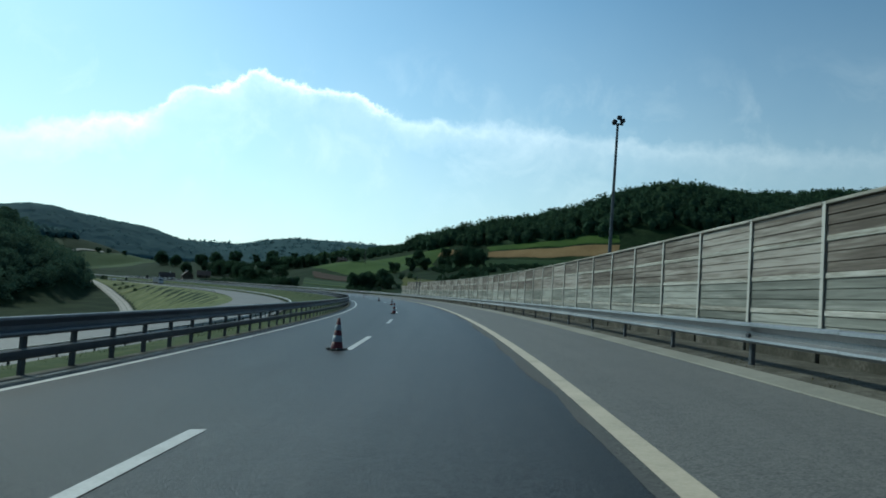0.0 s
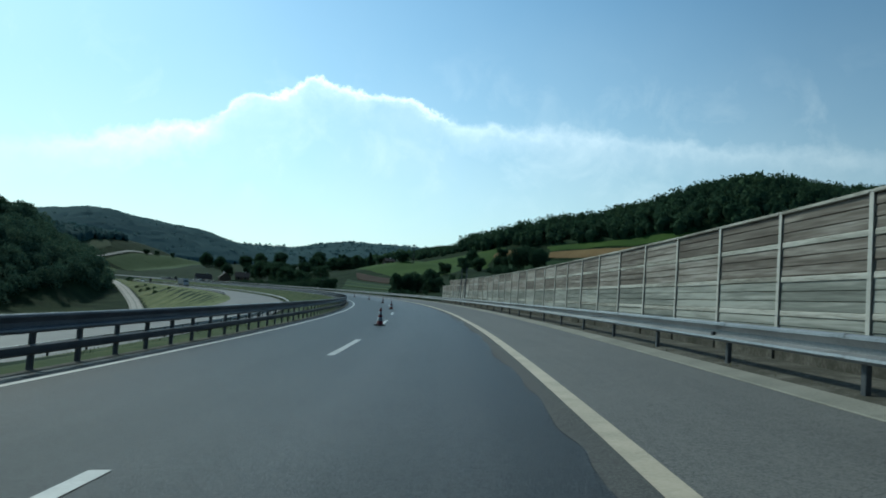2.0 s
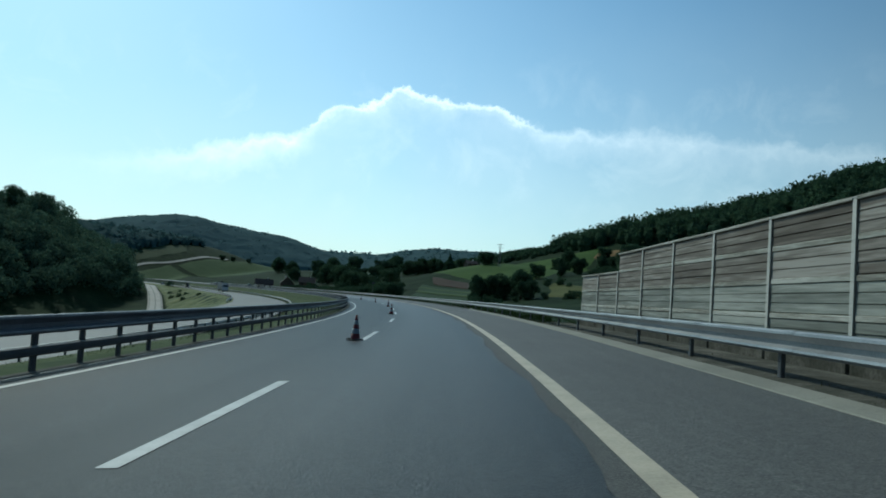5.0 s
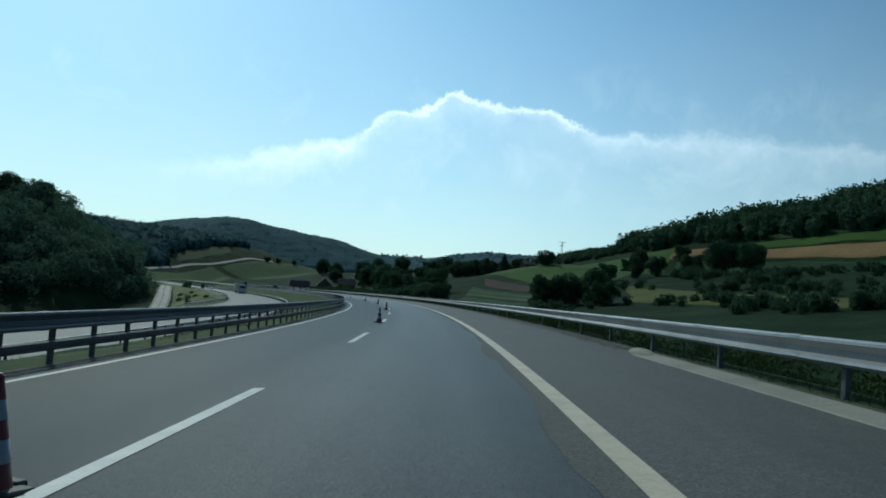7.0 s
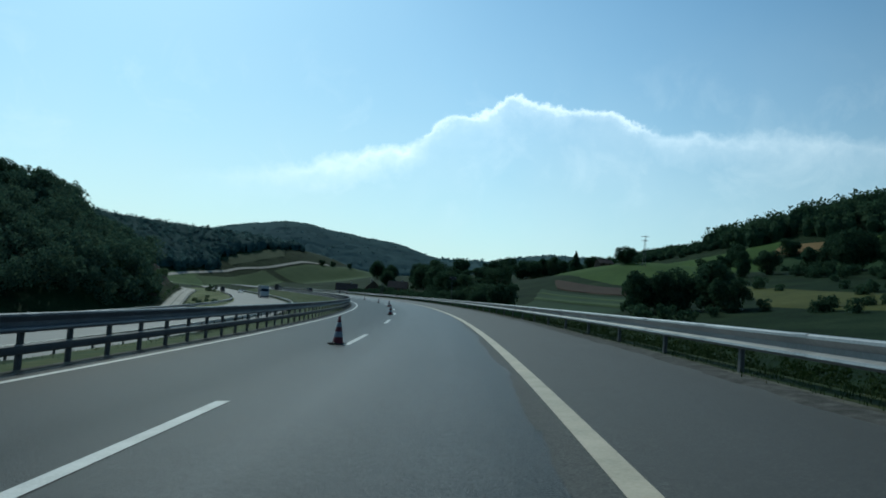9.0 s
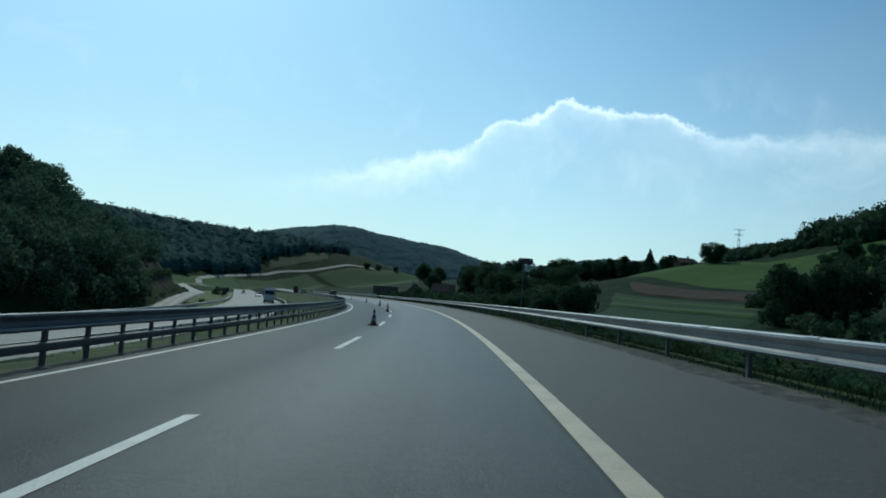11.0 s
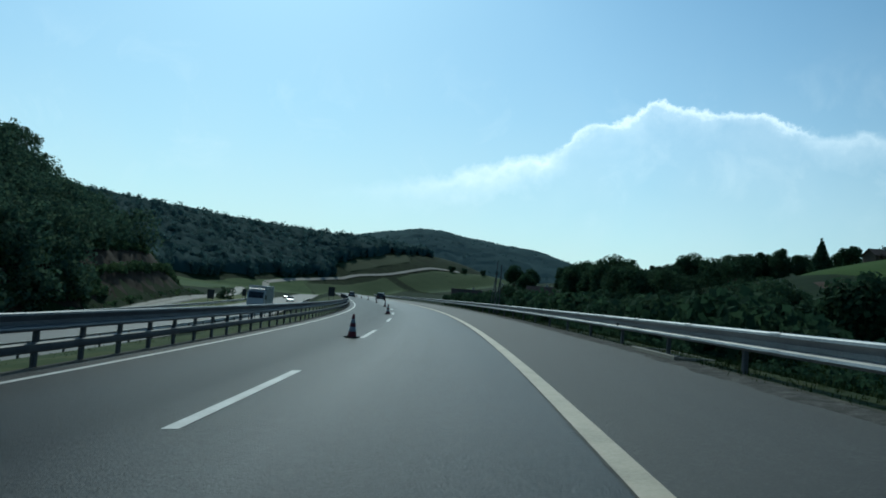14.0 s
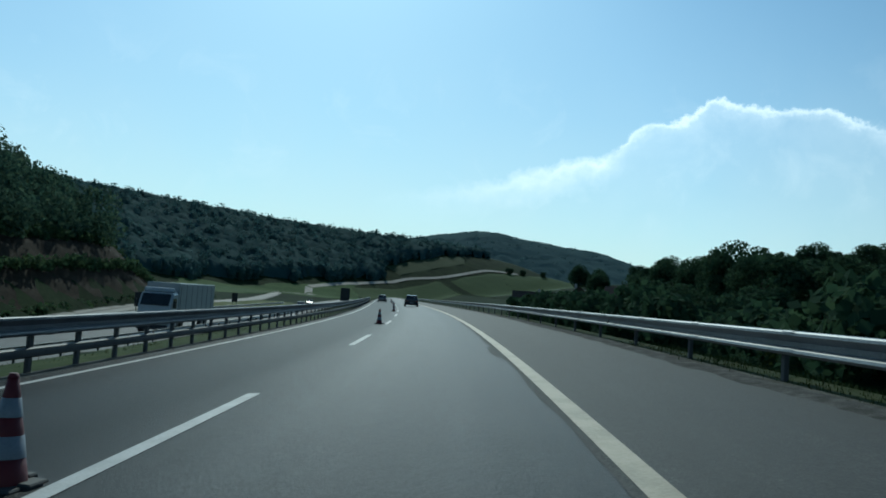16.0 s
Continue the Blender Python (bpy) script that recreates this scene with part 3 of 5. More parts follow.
gx = spread(-560, 120, 4.5, -3400, 2600)
gy = spread(-60, 1010, 4.5, -1200, 4300)
X, Y = np.meshgrid(gx, gy)
Z = land(X, Y)
n_x = len(gx)
verts = np.stack([X.ravel(), Y.ravel(), Z.ravel()], -1)
faces = [(j * n_x + i, j * n_x + i + 1, (j + 1) * n_x + i + 1, (j + 1) * n_x + i) for j in range(len(gy) - 1) for i in range(n_x - 1)]
ground = mesh_part("ground", verts.tolist(), faces, M["grass"], smooth=True)
tagged(ground, "rolling green grassland of a wide valley", "ground", kind="structure")

# ---- carriageways ----
def across(s, u, z):
    """On the opposite carriageway, which lies lower than the near one."""
    return at_side(s, u, z + float(dip(s)) * float(np.interp(u, [-16.5, -9.5], [1, 0])))


LINE_R, DASH, LINE_L = 1.38, -2.47, -6.4
END = 900.0
road = ribbon("road", -100, END, [(-7.05, 0), (LINE_R, 0)], M["asphalt"])
tagged(road, "dark grey asphalt lanes of the motorway", "road", kind="structure")
shoulder = ribbon("shoulder", -100, END, [(LINE_R, 0.0), (4.3, 0.0)], M["shoulder"])
tagged(shoulder, "paler grey asphalt hard shoulder", "road", kind="structure")
tagged(ribbon("edge_line", -100, END, [(LINE_R - 0.11, 0.007), (LINE_R + 0.11, 0.007)], M["paint"]), "solid white edge line beside the hard shoulder", "road marking", kind="structure")
tagged(ribbon("edge_line", -100, END, [(LINE_L - 0.08, 0.006), (LINE_L + 0.08, 0.006)], M["paint_white"]), "solid white edge line beside the median", "road marking", kind="structure")
tagged(ribbon("road", -100, END, [(-29.2, -3.0), (-17.0, -2.6)], M["old_road"], where=across), "grey asphalt of the opposite carriageway", "road", kind="structure")


def beside(s, u, z):
    """Along the local road; u and z count from its middle."""
    return at_side(s, float(local_u(s)) + u, float(local_z(s)) + z)


def on_bank(s, u, z):
    """On the bank: u runs from 0 at the carriageway to 1 at the local road."""
    lu, top = float(local_u(s)), -3.02 + float(dip(s))
    low = float(local_z(s)) - 0.2
    ripple = 0.28 * math.sin(s * 0.31 + 3 * u) * math.sin(3.14 * u) + 0.16 * math.sin(s * 0.83 - 5 * u) * math.sin(3.14 * u)
    gully = -1.0 * math.sin(3.14 * u) * sum(math.exp(-((s - g - 9 * u) / 2.2) ** 2) for g in (448, 471, 492))
    return at_side(s, -28.8 + (lu + 3.3 + 28.8) * u, top + (low - top) * u ** 1.25 + ripple + gully + z)


tagged(ribbon("road", -60, 864, [(-3.4, -1.1), (-2.6, -0.02), (0.0, 0.06), (2.6, -0.02), (3.4, -1.1)], M["gravel_road"], where=beside), "pale local road beside the motorway", "road", kind="structure")
for u in (-2.25, 0.0, 2.25):
    tagged(ribbon("wheel_track", 330, 600, [(u - 0.22, 0.1 - 0.03 * abs(u)), (u + 0.22, 0.1 - 0.03 * abs(u))], M["track"], where=beside), "darker worn strip along the local road", "road", kind="structure")
dash_marks = empty("lane_markings", Matrix.Identity(4), "row of white dashes between the two lanes", "road marking", kind="structure")
for k in range(-3, 34):
    s = 19.3 + 16.89 * k
    s += float(np.interp(s, [0, 120, 171, 240, 307, 345, 400, 424], [-0.9, -1.0, -0.1, 0.35, 1.3, 0.2, 0.3, -1.0]))
    ribbon("dash", s - 0.15, s + 5.85, [(DASH - 0.085, 0.006), (DASH + 0.085, 0.006)], M["paint_white"], parent=dash_marks)

# ---- guard rails ----
W_BEAM = [(0.0, 0.17), (0.06, 0.168), (0.088, 0.152), (0.095, 0.115), (0.0, 0.02), (0.0, -0.05), (0.085, -0.085), (0.096, -0.12), (0.07, -0.16), (0.0, -0.17)]


def post_row(s0, s1, known, counts):
    """Posts between known ones, evenly within each stretch, carried on at both ends."""
    row = [known[0]]
    for a, b, n in zip(known, known[1:], counts):
        row += [a + (b - a) * (i + 1) / n for i in range(n)]
    first, last = (known[1] - known[0]) / counts[0], (known[-1] - known[-2]) / counts[-1]
    while row[0] - first > s0:
        row.insert(0, row[0] - first)
    while row[-1] + last < s1:
        row.append(row[-1] + last)
    return row


LEFT_POSTS = ([40.7, 91.9, 119.1, 183.7, 223.8, 315.9, 354.9, 407.1], [28, 15, 35, 22, 50, 21, 28])
RIGHT_POSTS = ([39.5, 88.1, 180.2, 222.4, 313.3, 349.7, 404.9], [11, 22, 10, 21, 9, 13])


def rail(name, s0, s1, u, side, z, label, spacing, low_beam, where=on_road, foot=0.0, tall=1.0, post_wide=0.06, mat="steel"):
    thing = empty(name, Matrix.Identity(4), label, "guard rail")
    ribbon("beam", s0, s1, [(u + side * a, foot + z + b * tall) for a, b in W_BEAM], M[mat], where, parent=thing)
    if low_beam:
        ribbon("lower_beam", s0, s1, [(u - side * 0.02, 0.45), (u, 0.445), (u + side * 0.04, 0.42), (u + side * 0.045, 0.355), (u + side * 0.04, 0.29), (u, 0.265), (u - side * 0.02, 0.26)], M["post"], where, parent=thing)
    bm = bmesh.new()
    box(bm, (0.07, post_wide * 2, z + 0.4), (0, 0, (z + 0.4) / 2 - 0.32), bevel=0.008)
    box(bm, (0.07, 0.1, 0.2 * tall), (side * 0.02, 0, z))
    post = part("post", bm, M["post"], thing)
    spots = [s0 + (i + 0.5) * spacing for i in range(int((s1 - s0) / spacing))] if isinstance(spacing, float) else post_row(s0, s1, *spacing)
    n = len(spots)
    for i, s in enumerate(spots):
        p = post if i == 0 else new("post", post.data)
        p.parent = thing
        p.matrix_basis = Matrix.Translation(where(s, u - side * 0.06, foot)) @ Matrix.Rotation(turn_at(s), 4, "Z")
    # beam ends overlap every four metres: a short doubled length of the same section
    rim = [(side * (a + 0.005), b * tall * 1.02) for a, b in W_BEAM]
    verts = [(a, y, b) for y in (-0.16, 0.16) for a, b in rim]
    m = len(rim)
    plate = mesh_part("splice", verts, [(i, i + 1, m + i + 1, m + i) for i in range(m - 1)], M[mat], thing)
    for i in range(min(n, 150)):
        s = s0 + i * 4.0
        if s > s1 - 4:
            break
        p = plate if i == 0 else new("splice", plate.data)
        p.parent = thing
        p.matrix_basis = Matrix.Translation(where(s, u, foot + z)) @ Matrix.Rotation(turn_at(s), 4, "Z")
    return thing


rail("guard_rail", -10.32, 585, -7.35, 1, 0.825, "galvanised double-beam guard rail along the grassy median", LEFT_POSTS, True, tall=1.03, post_wide=0.075, mat="steel_shaded")
rail("guard_rail", -10, 640, 4.75, -1, 0.54, "galvanised steel guard rail beside the hard shoulder", RIGHT_POSTS, False)
rail("guard_rail", 20, 620, -16.5, -1, 0.66, "steel guard rail on the median side of the opposite carriageway", 4.0, False, across, -2.62)
rail("guard_rail", 300, 620, -29.7, 1, 0.66, "steel guard rail on the outer edge of the opposite carriageway", 4.0, False, across, -3.05)

# reflectors in the near rails, a dark bracket now and then
for u, z in ((4.7, 0.5),):
    for k in range(10):
        s = 12.9 + 53.6 * k
        bm = bmesh.new()
        box(bm, (0.05, 0.12, 0.07), bevel=0.01)
        ob = part("reflector", bm, M["dark"])
        ob.matrix_world = Matrix.Translation(on_road(s, u, z)) @ Matrix.Rotation(turn_at(s), 4, "Z")
        tagged(ob, "small dark reflector bracket on the guard rail", "reflector", "reflectors along the rail")

# concrete gutter beside the shoulder along the barrier, gravel past it
gutter = empty("gutter", Matrix.Identity(4), "pale concrete gutter between hard shoulder and verge", "kerb", kind="structure")
for k in range(52):
    s = -8 + 4.0 * k
    ribbon("kerbstone", s + 0.006, s + 3.994, [(4.0, 0.004), (4.02, 0.02), (4.18, 0.03), (4.38, 0.05), (4.4, 0.0)], M["concrete"], parent=gutter)
bm = bmesh.new()
bmesh.ops.create_uvsphere(bm, u_segments=16, v_segments=8, radius=1.0)
nose = part("kerb_nose", bm, M["concrete"], gutter)
nose.matrix_basis = Matrix.Translation(on_road(200.2, 4.28, 0.0)) @ Matrix.Rotation(turn_at(200), 4, "Z") @ Matrix.Diagonal((0.2, 0.9, 0.13, 1))
tagged(ribbon("verge", -60, 168, [(4.2, -0.03), (4.45, -0.005), (5.2, 0.02), (6.2, -0.05), (8.2, -0.6)], M["verge"]), "strip of dark soil and dry weeds under the guard rail", "verge", kind="structure")
tagged(ribbon("verge", 168, 640, [(4.2, -0.03), (4.34, -0.002), (4.62, 0.005), (4.78, -0.02)], M["verge"]), "narrow gravel edge of the hard shoulder", "verge", kind="structure")
verts, faces = [], []
rg_edge = random.Random(12)
for i in range(880):
    s = 202 + 0.5 * i
    ragged = 0.04 * math.sin(s * 0.33) + 0.03 * math.sin(s * 2.1) + rg_edge.uniform(-0.05, 0.05)
    verts += [on_road(s, 4.12 + ragged, -0.004), on_road(s, 4.2 + ragged, 0.006), on_road(s, 4.34, rg_edge.uniform(0.008, 0.022)), on_road(s, 4.56 + 0.5 * ragged, 0.008)]
for i in range(879):
    faces += [(4 * i + k, 4 * i + k + 1, 4 * i + k + 5, 4 * i + k + 4) for k in (0, 1, 2)]
tagged(mesh_part("verge", verts, faces, M["grit"]), "crumbling gritty edge of the hard shoulder", "verge", kind="structure")
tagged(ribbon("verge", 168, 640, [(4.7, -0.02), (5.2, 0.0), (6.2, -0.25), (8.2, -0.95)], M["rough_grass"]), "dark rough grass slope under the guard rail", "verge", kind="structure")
tagged(ribbon("verge", -60, 640, [(-6.95, -0.03), (-7.15, 0.0), (-7.42, 0.0), (-7.7, -0.06)], M["verge"]), "narrow gravel verge under the median guard rail", "verge", kind="structure")
tagged(ribbon("median", -60, 640, [(-7.42, -0.612), (-8.2, -0.69), (-9.0, -0.85), (-11.0, -1.2), (-13.2, -1.9), (-15.2, -2.62), (-17.05, -2.78)], M["median"], where=across), "grassy median sloping down to the opposite carriageway", "verge", kind="structure")
tagged(ribbon("bank", -60, 640, [(k / 12, 0.4 if 0 < k < 12 else -0.1) for k in range(13)], M["bank"], where=on_bank, every=1.5), "light green uneven grass bank between the carriageway and the local road", "verge", kind="structure")

# drain inlet at the shoulder's edge: a pale kerb frame round a sunken grate
drain = empty("drain_inlet", Matrix.Translation(on_road(383.6, 4.72)) @ Matrix.Rotation(turn_at(383.6), 4, "Z"), "sunken drain inlet with a pale concrete kerb and a steel grate", "drain")
for size, at in (((0.1, 3.4, 0.09), (-0.26, 0, 0.02)), ((0.1, 3.4, 0.07), (0.55, 0.4, 0.0)), ((0.72, 0.1, 0.08), (0.15, -1.65, 0.01)), ((0.72, 0.1, 0.08), (0.15, 1.7, 0.01))):
    bm = bmesh.new()
    box(bm, size, at, bevel=0.012)
    part("kerb", bm, M["concrete"], drain)
for i in range(16):
    bm = bmesh.new()
    box(bm, (0.7, 0.03, 0.03), (0.15, -1.5 + 0.2 * i, -0.005))
    part("grate_bar", bm, M["steel_shaded"], drain)
bm = bmesh.new()
box(bm, (0.74, 3.3, 0.05), (0.15, 0, -0.06))
part("pit", bm, M["verge"], drain)

# the dark lane's ragged resurfacing edge along the shoulder line, wide, then gone, then back in patches
rng = random.Random(4)
verts, faces = [], []
n_edge = 1000
for i in range(n_edge):
    s = i * 0.5
    wide = float(np.interp(s, [0, 30, 120, 250, 285, 385, 400, 500], [0.16, 0.24, 0.25, 0.22, 0.04, 0.03, 0.1, 0.08]))
    wob = 0.3 * math.sin(s * 0.11) * math.sin(s * 0.037) + 0.22 * math.sin(s * 0.47 + 1) + 0.16 * math.sin(s * 1.13) + rng.uniform(-0.12, 0.12)
    verts += [on_road(s, LINE_R - 0.1 - max(0.0, wide * (1 + wob)), 0.003), on_road(s, LINE_R - 0.05, 0.003)]
for i in range(n_edge - 1):
    faces.append((2 * i, 2 * i + 1, 2 * i + 3, 2 * i + 2))
PATCHES = [(437.0, 2.0, 0.16), (60.0, 1.6, 0.2), (200.5, 2.0, 0.25), (244.0, 1.6, 0.2), (129.0, 2.5, 0.22)]
for s, length, wide in PATCHES:
    n_v, ring = len(verts), 14
    for i in range(ring):
        a = 6.283 * i / ring
        q = rng.uniform(0.8, 1.1)
        verts.append(on_road(s + length * math.cos(a) * q, LINE_R - 0.14 - wide * (0.6 + math.sin(a) * q * 0.8), 0.0045))
    faces.append(tuple(range(n_v, n_v + ring)))
tagged(mesh_part("road_seam", verts, faces, M["seam"]), "ragged paler asphalt seam beside the edge line", "road", kind="structure")
ring = [(404.2 + 0.75 * math.cos(a) * rng.uniform(0.8, 1.1), LINE_R - 0.46 - 0.34 * math.sin(a) * rng.uniform(0.8, 1.1)) for a in (6.283 * i / 16 for i in range(16))]
tagged(mesh_part("road_patch", [on_road(s, u, 0.006) for s, u in ring], [tuple(range(16))], M["patch"]), "small pale repair patch in the asphalt lane", "road", kind="structure")
# ---- noise barrier ----
BAY, WALL_U, WALL_Z = 3.6, 7.1, 0.1
PANEL_ROWS = [(0.0, 0.61, "panel_low"), (0.73, 0.61, "panel_low"), (1.46, 0.61, "panel_top"), (2.19, 0.61, "panel_top")]
barrier = empty("noise_barrier", Matrix.Identity(4), "tall noise barrier of weathered grey-brown ribbed planks between steel posts", "noise barrier")


def panel_mesh(h, mat, seed):
    """One ribbed plank panel: a stepped cross-section drawn along the bay."""
    rg = random.Random(seed)
    prof = [(0.06, 0.0), (-0.02, 0.0)]
    ribs = 3
    for r in range(ribs):
        z0, z1 = h * r / ribs, h * (r + 1) / ribs
        out = -0.042 + rg.uniform(-0.008, 0.008)
        prof += [(-0.016, z0 + 0.004), (out, z0 + 0.014), (out + 0.008, z1 - 0.014), (-0.016, z1 - 0.004)]
    prof += [(-0.02, h), (0.06, h)]
    verts, faces = [], []
    for y in (-BAY / 2 + 0.06, BAY / 2 - 0.06):
        verts += [(x, y, z) for x, z in prof]
    n = len(prof)
    for i in range(n):
        j = (i + 1) % n
        faces.append((i, j, n + j, n + i))
    faces += [tuple(range(n - 1, -1, -1)), tuple(range(n, 2 * n))]
    me = bpy.data.meshes.new("panel")
    me.from_pydata(verts, [], faces)
    me.materials.append(mat)
    return me


bm = bmesh.new()
box(bm, (0.05, BAY - 0.12, 0.12), bevel=0.014)
batten_data = part("batten", bm, M["batten"], barrier)
panels = [[panel_mesh(h, M[kind], 10 * i + k) for k in range(3)] for i, (z, h, kind) in enumerate(PANEL_ROWS)]
bm = bmesh.new()
for dx, wide in ((-0.055, 0.14), (0.055, 0.14)):       # steel section: two flanges and a web
    box(bm, (0.014, wide, 2.95), (dx, 0, 1.56), bevel=0.004)
box(bm, (0.11, 0.02, 2.93), (0, 0, 1.56))
box(bm, (0.15, 0.16, 0.03), (0, 0, 3.05), bevel=0.005)
wall_post = part("post", bm, M["wall_post"], barrier)
bm = bmesh.new()
box(bm, (0.2, BAY - 0.1, 0.07), bevel=0.01)
cap = part("cap", bm, M["batten"], barrier)
bm = bmesh.new()
box(bm, (0.22, BAY - 0.1, 0.7), (0, 0, -0.12), bevel=0.015)
plinth = part("plinth", bm, M["verge"], barrier)
rng = random.Random(11)
first = True
for k in range(-2, 46):
    s0 = 15.3 + BAY * k
    tall = len(PANEL_ROWS) if s0 < 160 else 3
    if s0 > 168:
        break
    top = WALL_Z + PANEL_ROWS[tall - 1][0] + PANEL_ROWS[tall - 1][1] + 0.035
    for which, src, s, u, z in (("post", wall_post, s0, WALL_U - 0.02, -0.1), ("cap", cap, s0 + BAY / 2, WALL_U, top), ("plinth", plinth, s0 + BAY / 2, WALL_U, WALL_Z - 0.26)):
        ob = src if first else new(which, src.data)
        ob.parent = barrier
        short = 0.76 if which == "post" and tall < 4 else 1.0
        lean = Matrix.Rotation(rng.uniform(-0.004, 0.004), 4, "X")
        ob.matrix_basis = Matrix.Translation(on_road(s, u, z)) @ Matrix.Rotation(turn_at(s), 4, "Z") @ lean @ Matrix.Diagonal((1, 1, short, 1))
    s = s0 + BAY / 2
    for i in range(tall):
        ob = new("panel", panels[i][rng.randrange(3)])
        ob.parent = barrier
        ob.matrix_basis = Matrix.Translation(on_road(s, WALL_U, WALL_Z + PANEL_ROWS[i][0] + rng.uniform(-0.006, 0.006))) @ Matrix.Rotation(turn_at(s), 4, "Z")
        if i < tall - 1:
            ob = batten_data if first and i == 0 else new("batten", batten_data.data)
            ob.parent = barrier
            ob.matrix_basis = Matrix.Translation(on_road(s, WALL_U - 0.03, WALL_Z + PANEL_ROWS[i][0] + 0.67 + rng.uniform(-0.012, 0.012))) @ Matrix.Rotation(turn_at(s), 4, "Z")
    first = False

# ---- traffic cones ----
def traffic_cone(m):
    thing = empty("traffic_cone", m, "red and white banded traffic cone on a black rubber foot", "traffic cone", "cones along the lane line")
    bm = bmesh.new()
    box(bm, (0.4, 0.4, 0.035), (0, 0, 0.0175), bevel=0.012)
    for sx, sy in ((1, 0), (-1, 0), (0, 1), (0, -1)):
        box(bm, (0.1 + 0.05 * abs(sy), 0.1 + 0.05 * abs(sx), 0.05), (sx * 0.2, sy * 0.2, 0.03), bevel=0.012)
    part("foot", bm, M["rubber"], thing)

    def ring(z0, z1, r0, r1, out=0.0):
        b = bmesh.new()
        n = 20
        loops = []
        for z, r in ((z0, r0 + out), (z1, r1 + out)):
            loops.append([b.verts.new((r * math.cos(2 * math.pi * i / n), r * math.sin(2 * math.pi * i / n), z)) for i in range(n)])
        for i in range(n):
            b.faces.new((loops[0][i], loops[0][(i + 1) % n], loops[1][(i + 1) % n], loops[1][i]))
        b.faces.new(loops[1])
        for f in b.faces:
            f.smooth = len(f.verts) == 4
        return b
    rad = lambda z: 0.148 - 0.118 * (z - 0.035) / 0.715
    marks = [(0.035, 0.2, "cone_red"), (0.2, 0.345, "cone_white"), (0.345, 0.465, "cone_red"), (0.465, 0.59, "cone_white"), (0.59, 0.72, "cone_red")]
    for z0, z1, mat in marks:
        part("band" if mat == "cone_white" else "body", ring(z0, z1, rad(z0), rad(z1), 0.003 if mat == "cone_white" else 0.0), M[mat], thing)
    part("tip", ring(0.72, 0.75, rad(0.72) + 0.004, rad(0.75) - 0.004), M["cone_red"], thing)
    return thing


CONE_S = [18.3, 52.3, 85.4, 120.0, 154.2, 188.3, 222.0, 256.6, 290.8, 324.4, 358.0, 391.3, 424.4] + [424.4 + 33.5 * i for i in range(1, 6)]
CONE_U = [-2.74, -2.62, -2.52, -2.62, -2.7, -2.8, -2.62, -2.73, -2.75, -2.75, -2.77, -2.8, -2.85]
cone_u = lambda s: float(np.interp(s, CONE_S[:13], CONE_U))
first_cone = traffic_cone(Matrix.Translation(on_road(CONE_S[0], cone_u(CONE_S[0]))) @ Matrix.Rotation(0.4, 4, "Z"))
for i, s in enumerate(CONE_S[1:]):
    copy_thing(first_cone, Matrix.Translation(on_road(s, cone_u(s))) @ Matrix.Rotation(turn_at(s) + i * 0.7, 4, "Z"))

# ---- mast behind the barrier, sign seen from behind, braced twin masts ----
foot = at_side(35.2, 7.32, -0.05)
mast = empty("camera_mast", Matrix.Translation(foot), "tall slim steel mast with floodlights behind the noise barrier", "mast")
bm = bmesh.new()
tube(bm, (0, 0, -0.5), (0.1, 0, 9.62), 0.1, 0.055, 12)
part("pole", bm, M["pole"], mast)
bm = bmesh.new()
box(bm, (0.5, 0.08, 0.08), (0.1, 0, 9.62), bevel=0.01)
part("crossbar", bm, M["pole"], mast)
for dx, dz, a in ((-0.16, 0.0, 0.5), (0.2, 0.06, -0.4), (0.05, 0.2, 0.1)):
    bm = bmesh.new()
    box(bm, (0.21, 0.2, 0.18), (0.1 + dx, -0.1, 9.7 + dz), Matrix.Rotation(a, 4, "Y"), bevel=0.03)
    part("floodlight", bm, M["dark"], mast)

s_sign = 333.6
foot = on_road(s_sign, 5.25)
foot.z = -0.3
sign = empty("road_sign", Matrix.Translation(foot) @ Matrix.Rotation(turn_at(s_sign) - 0.25, 4, "Z"), "dark panelled road sign on a slim post seen from behind", "road sign")
bm = bmesh.new()
tube(bm, (0, 0, -0.4), (0, 0.05, 3.95), 0.045, 0.04, 10)
part("post", bm, M["pole"], sign)
bm = bmesh.new()
box(bm, (0.82, 0.1, 0.36), (0.1, 0, 4.1), bevel=0.03)
part("panel", bm, M["dark"], sign)
for dx in (-0.31, 0.5):
    bm = bmesh.new()
    box(bm, (0.08, 0.16, 0.24), (dx, 0, 4.1), bevel=0.03)
    part("end_cap", bm, M["dark"], sign)
for dx in (-0.18, 0.4):
    bm = bmesh.new()
    box(bm, (0.12, 0.02, 0.12), (dx, -0.06, 4.2), Matrix.Rotation(0.6, 4, "Y"), bevel=0.004)
    part("bracket", bm, M["steel"], sign)


def twin_mast(s, u, tall):
    foot = on_road(s, u)
    foot.z -= 0.35
    thing = empty("sign_mast", Matrix.Translation(foot) @ Matrix.Rotation(turn_at(s), 4, "Z"), "slim dark steel mast with a slanting brace beside the guard rail", "mast", "braced masts")
    bm = bmesh.new()
    tube(bm, (0, 0, -0.4), (0.05, 0, tall), 0.045, 0.045, 10)
    part("pole", bm, M["pole"], thing)
    bm = bmesh.new()
    tube(bm, (-0.45, -0.2, -0.4), (0.02, 0, tall - 0.95), 0.035, 0.035, 8)
    part("brace", bm, M["pole"], thing)
    bm = bmesh.new()
    tube(bm, (0.03, 0, tall - 0.98), (0.03, 0, tall - 0.9), 0.11, 0.11, 12)
    part("collar", bm, M["pole"], thing)
    return thing


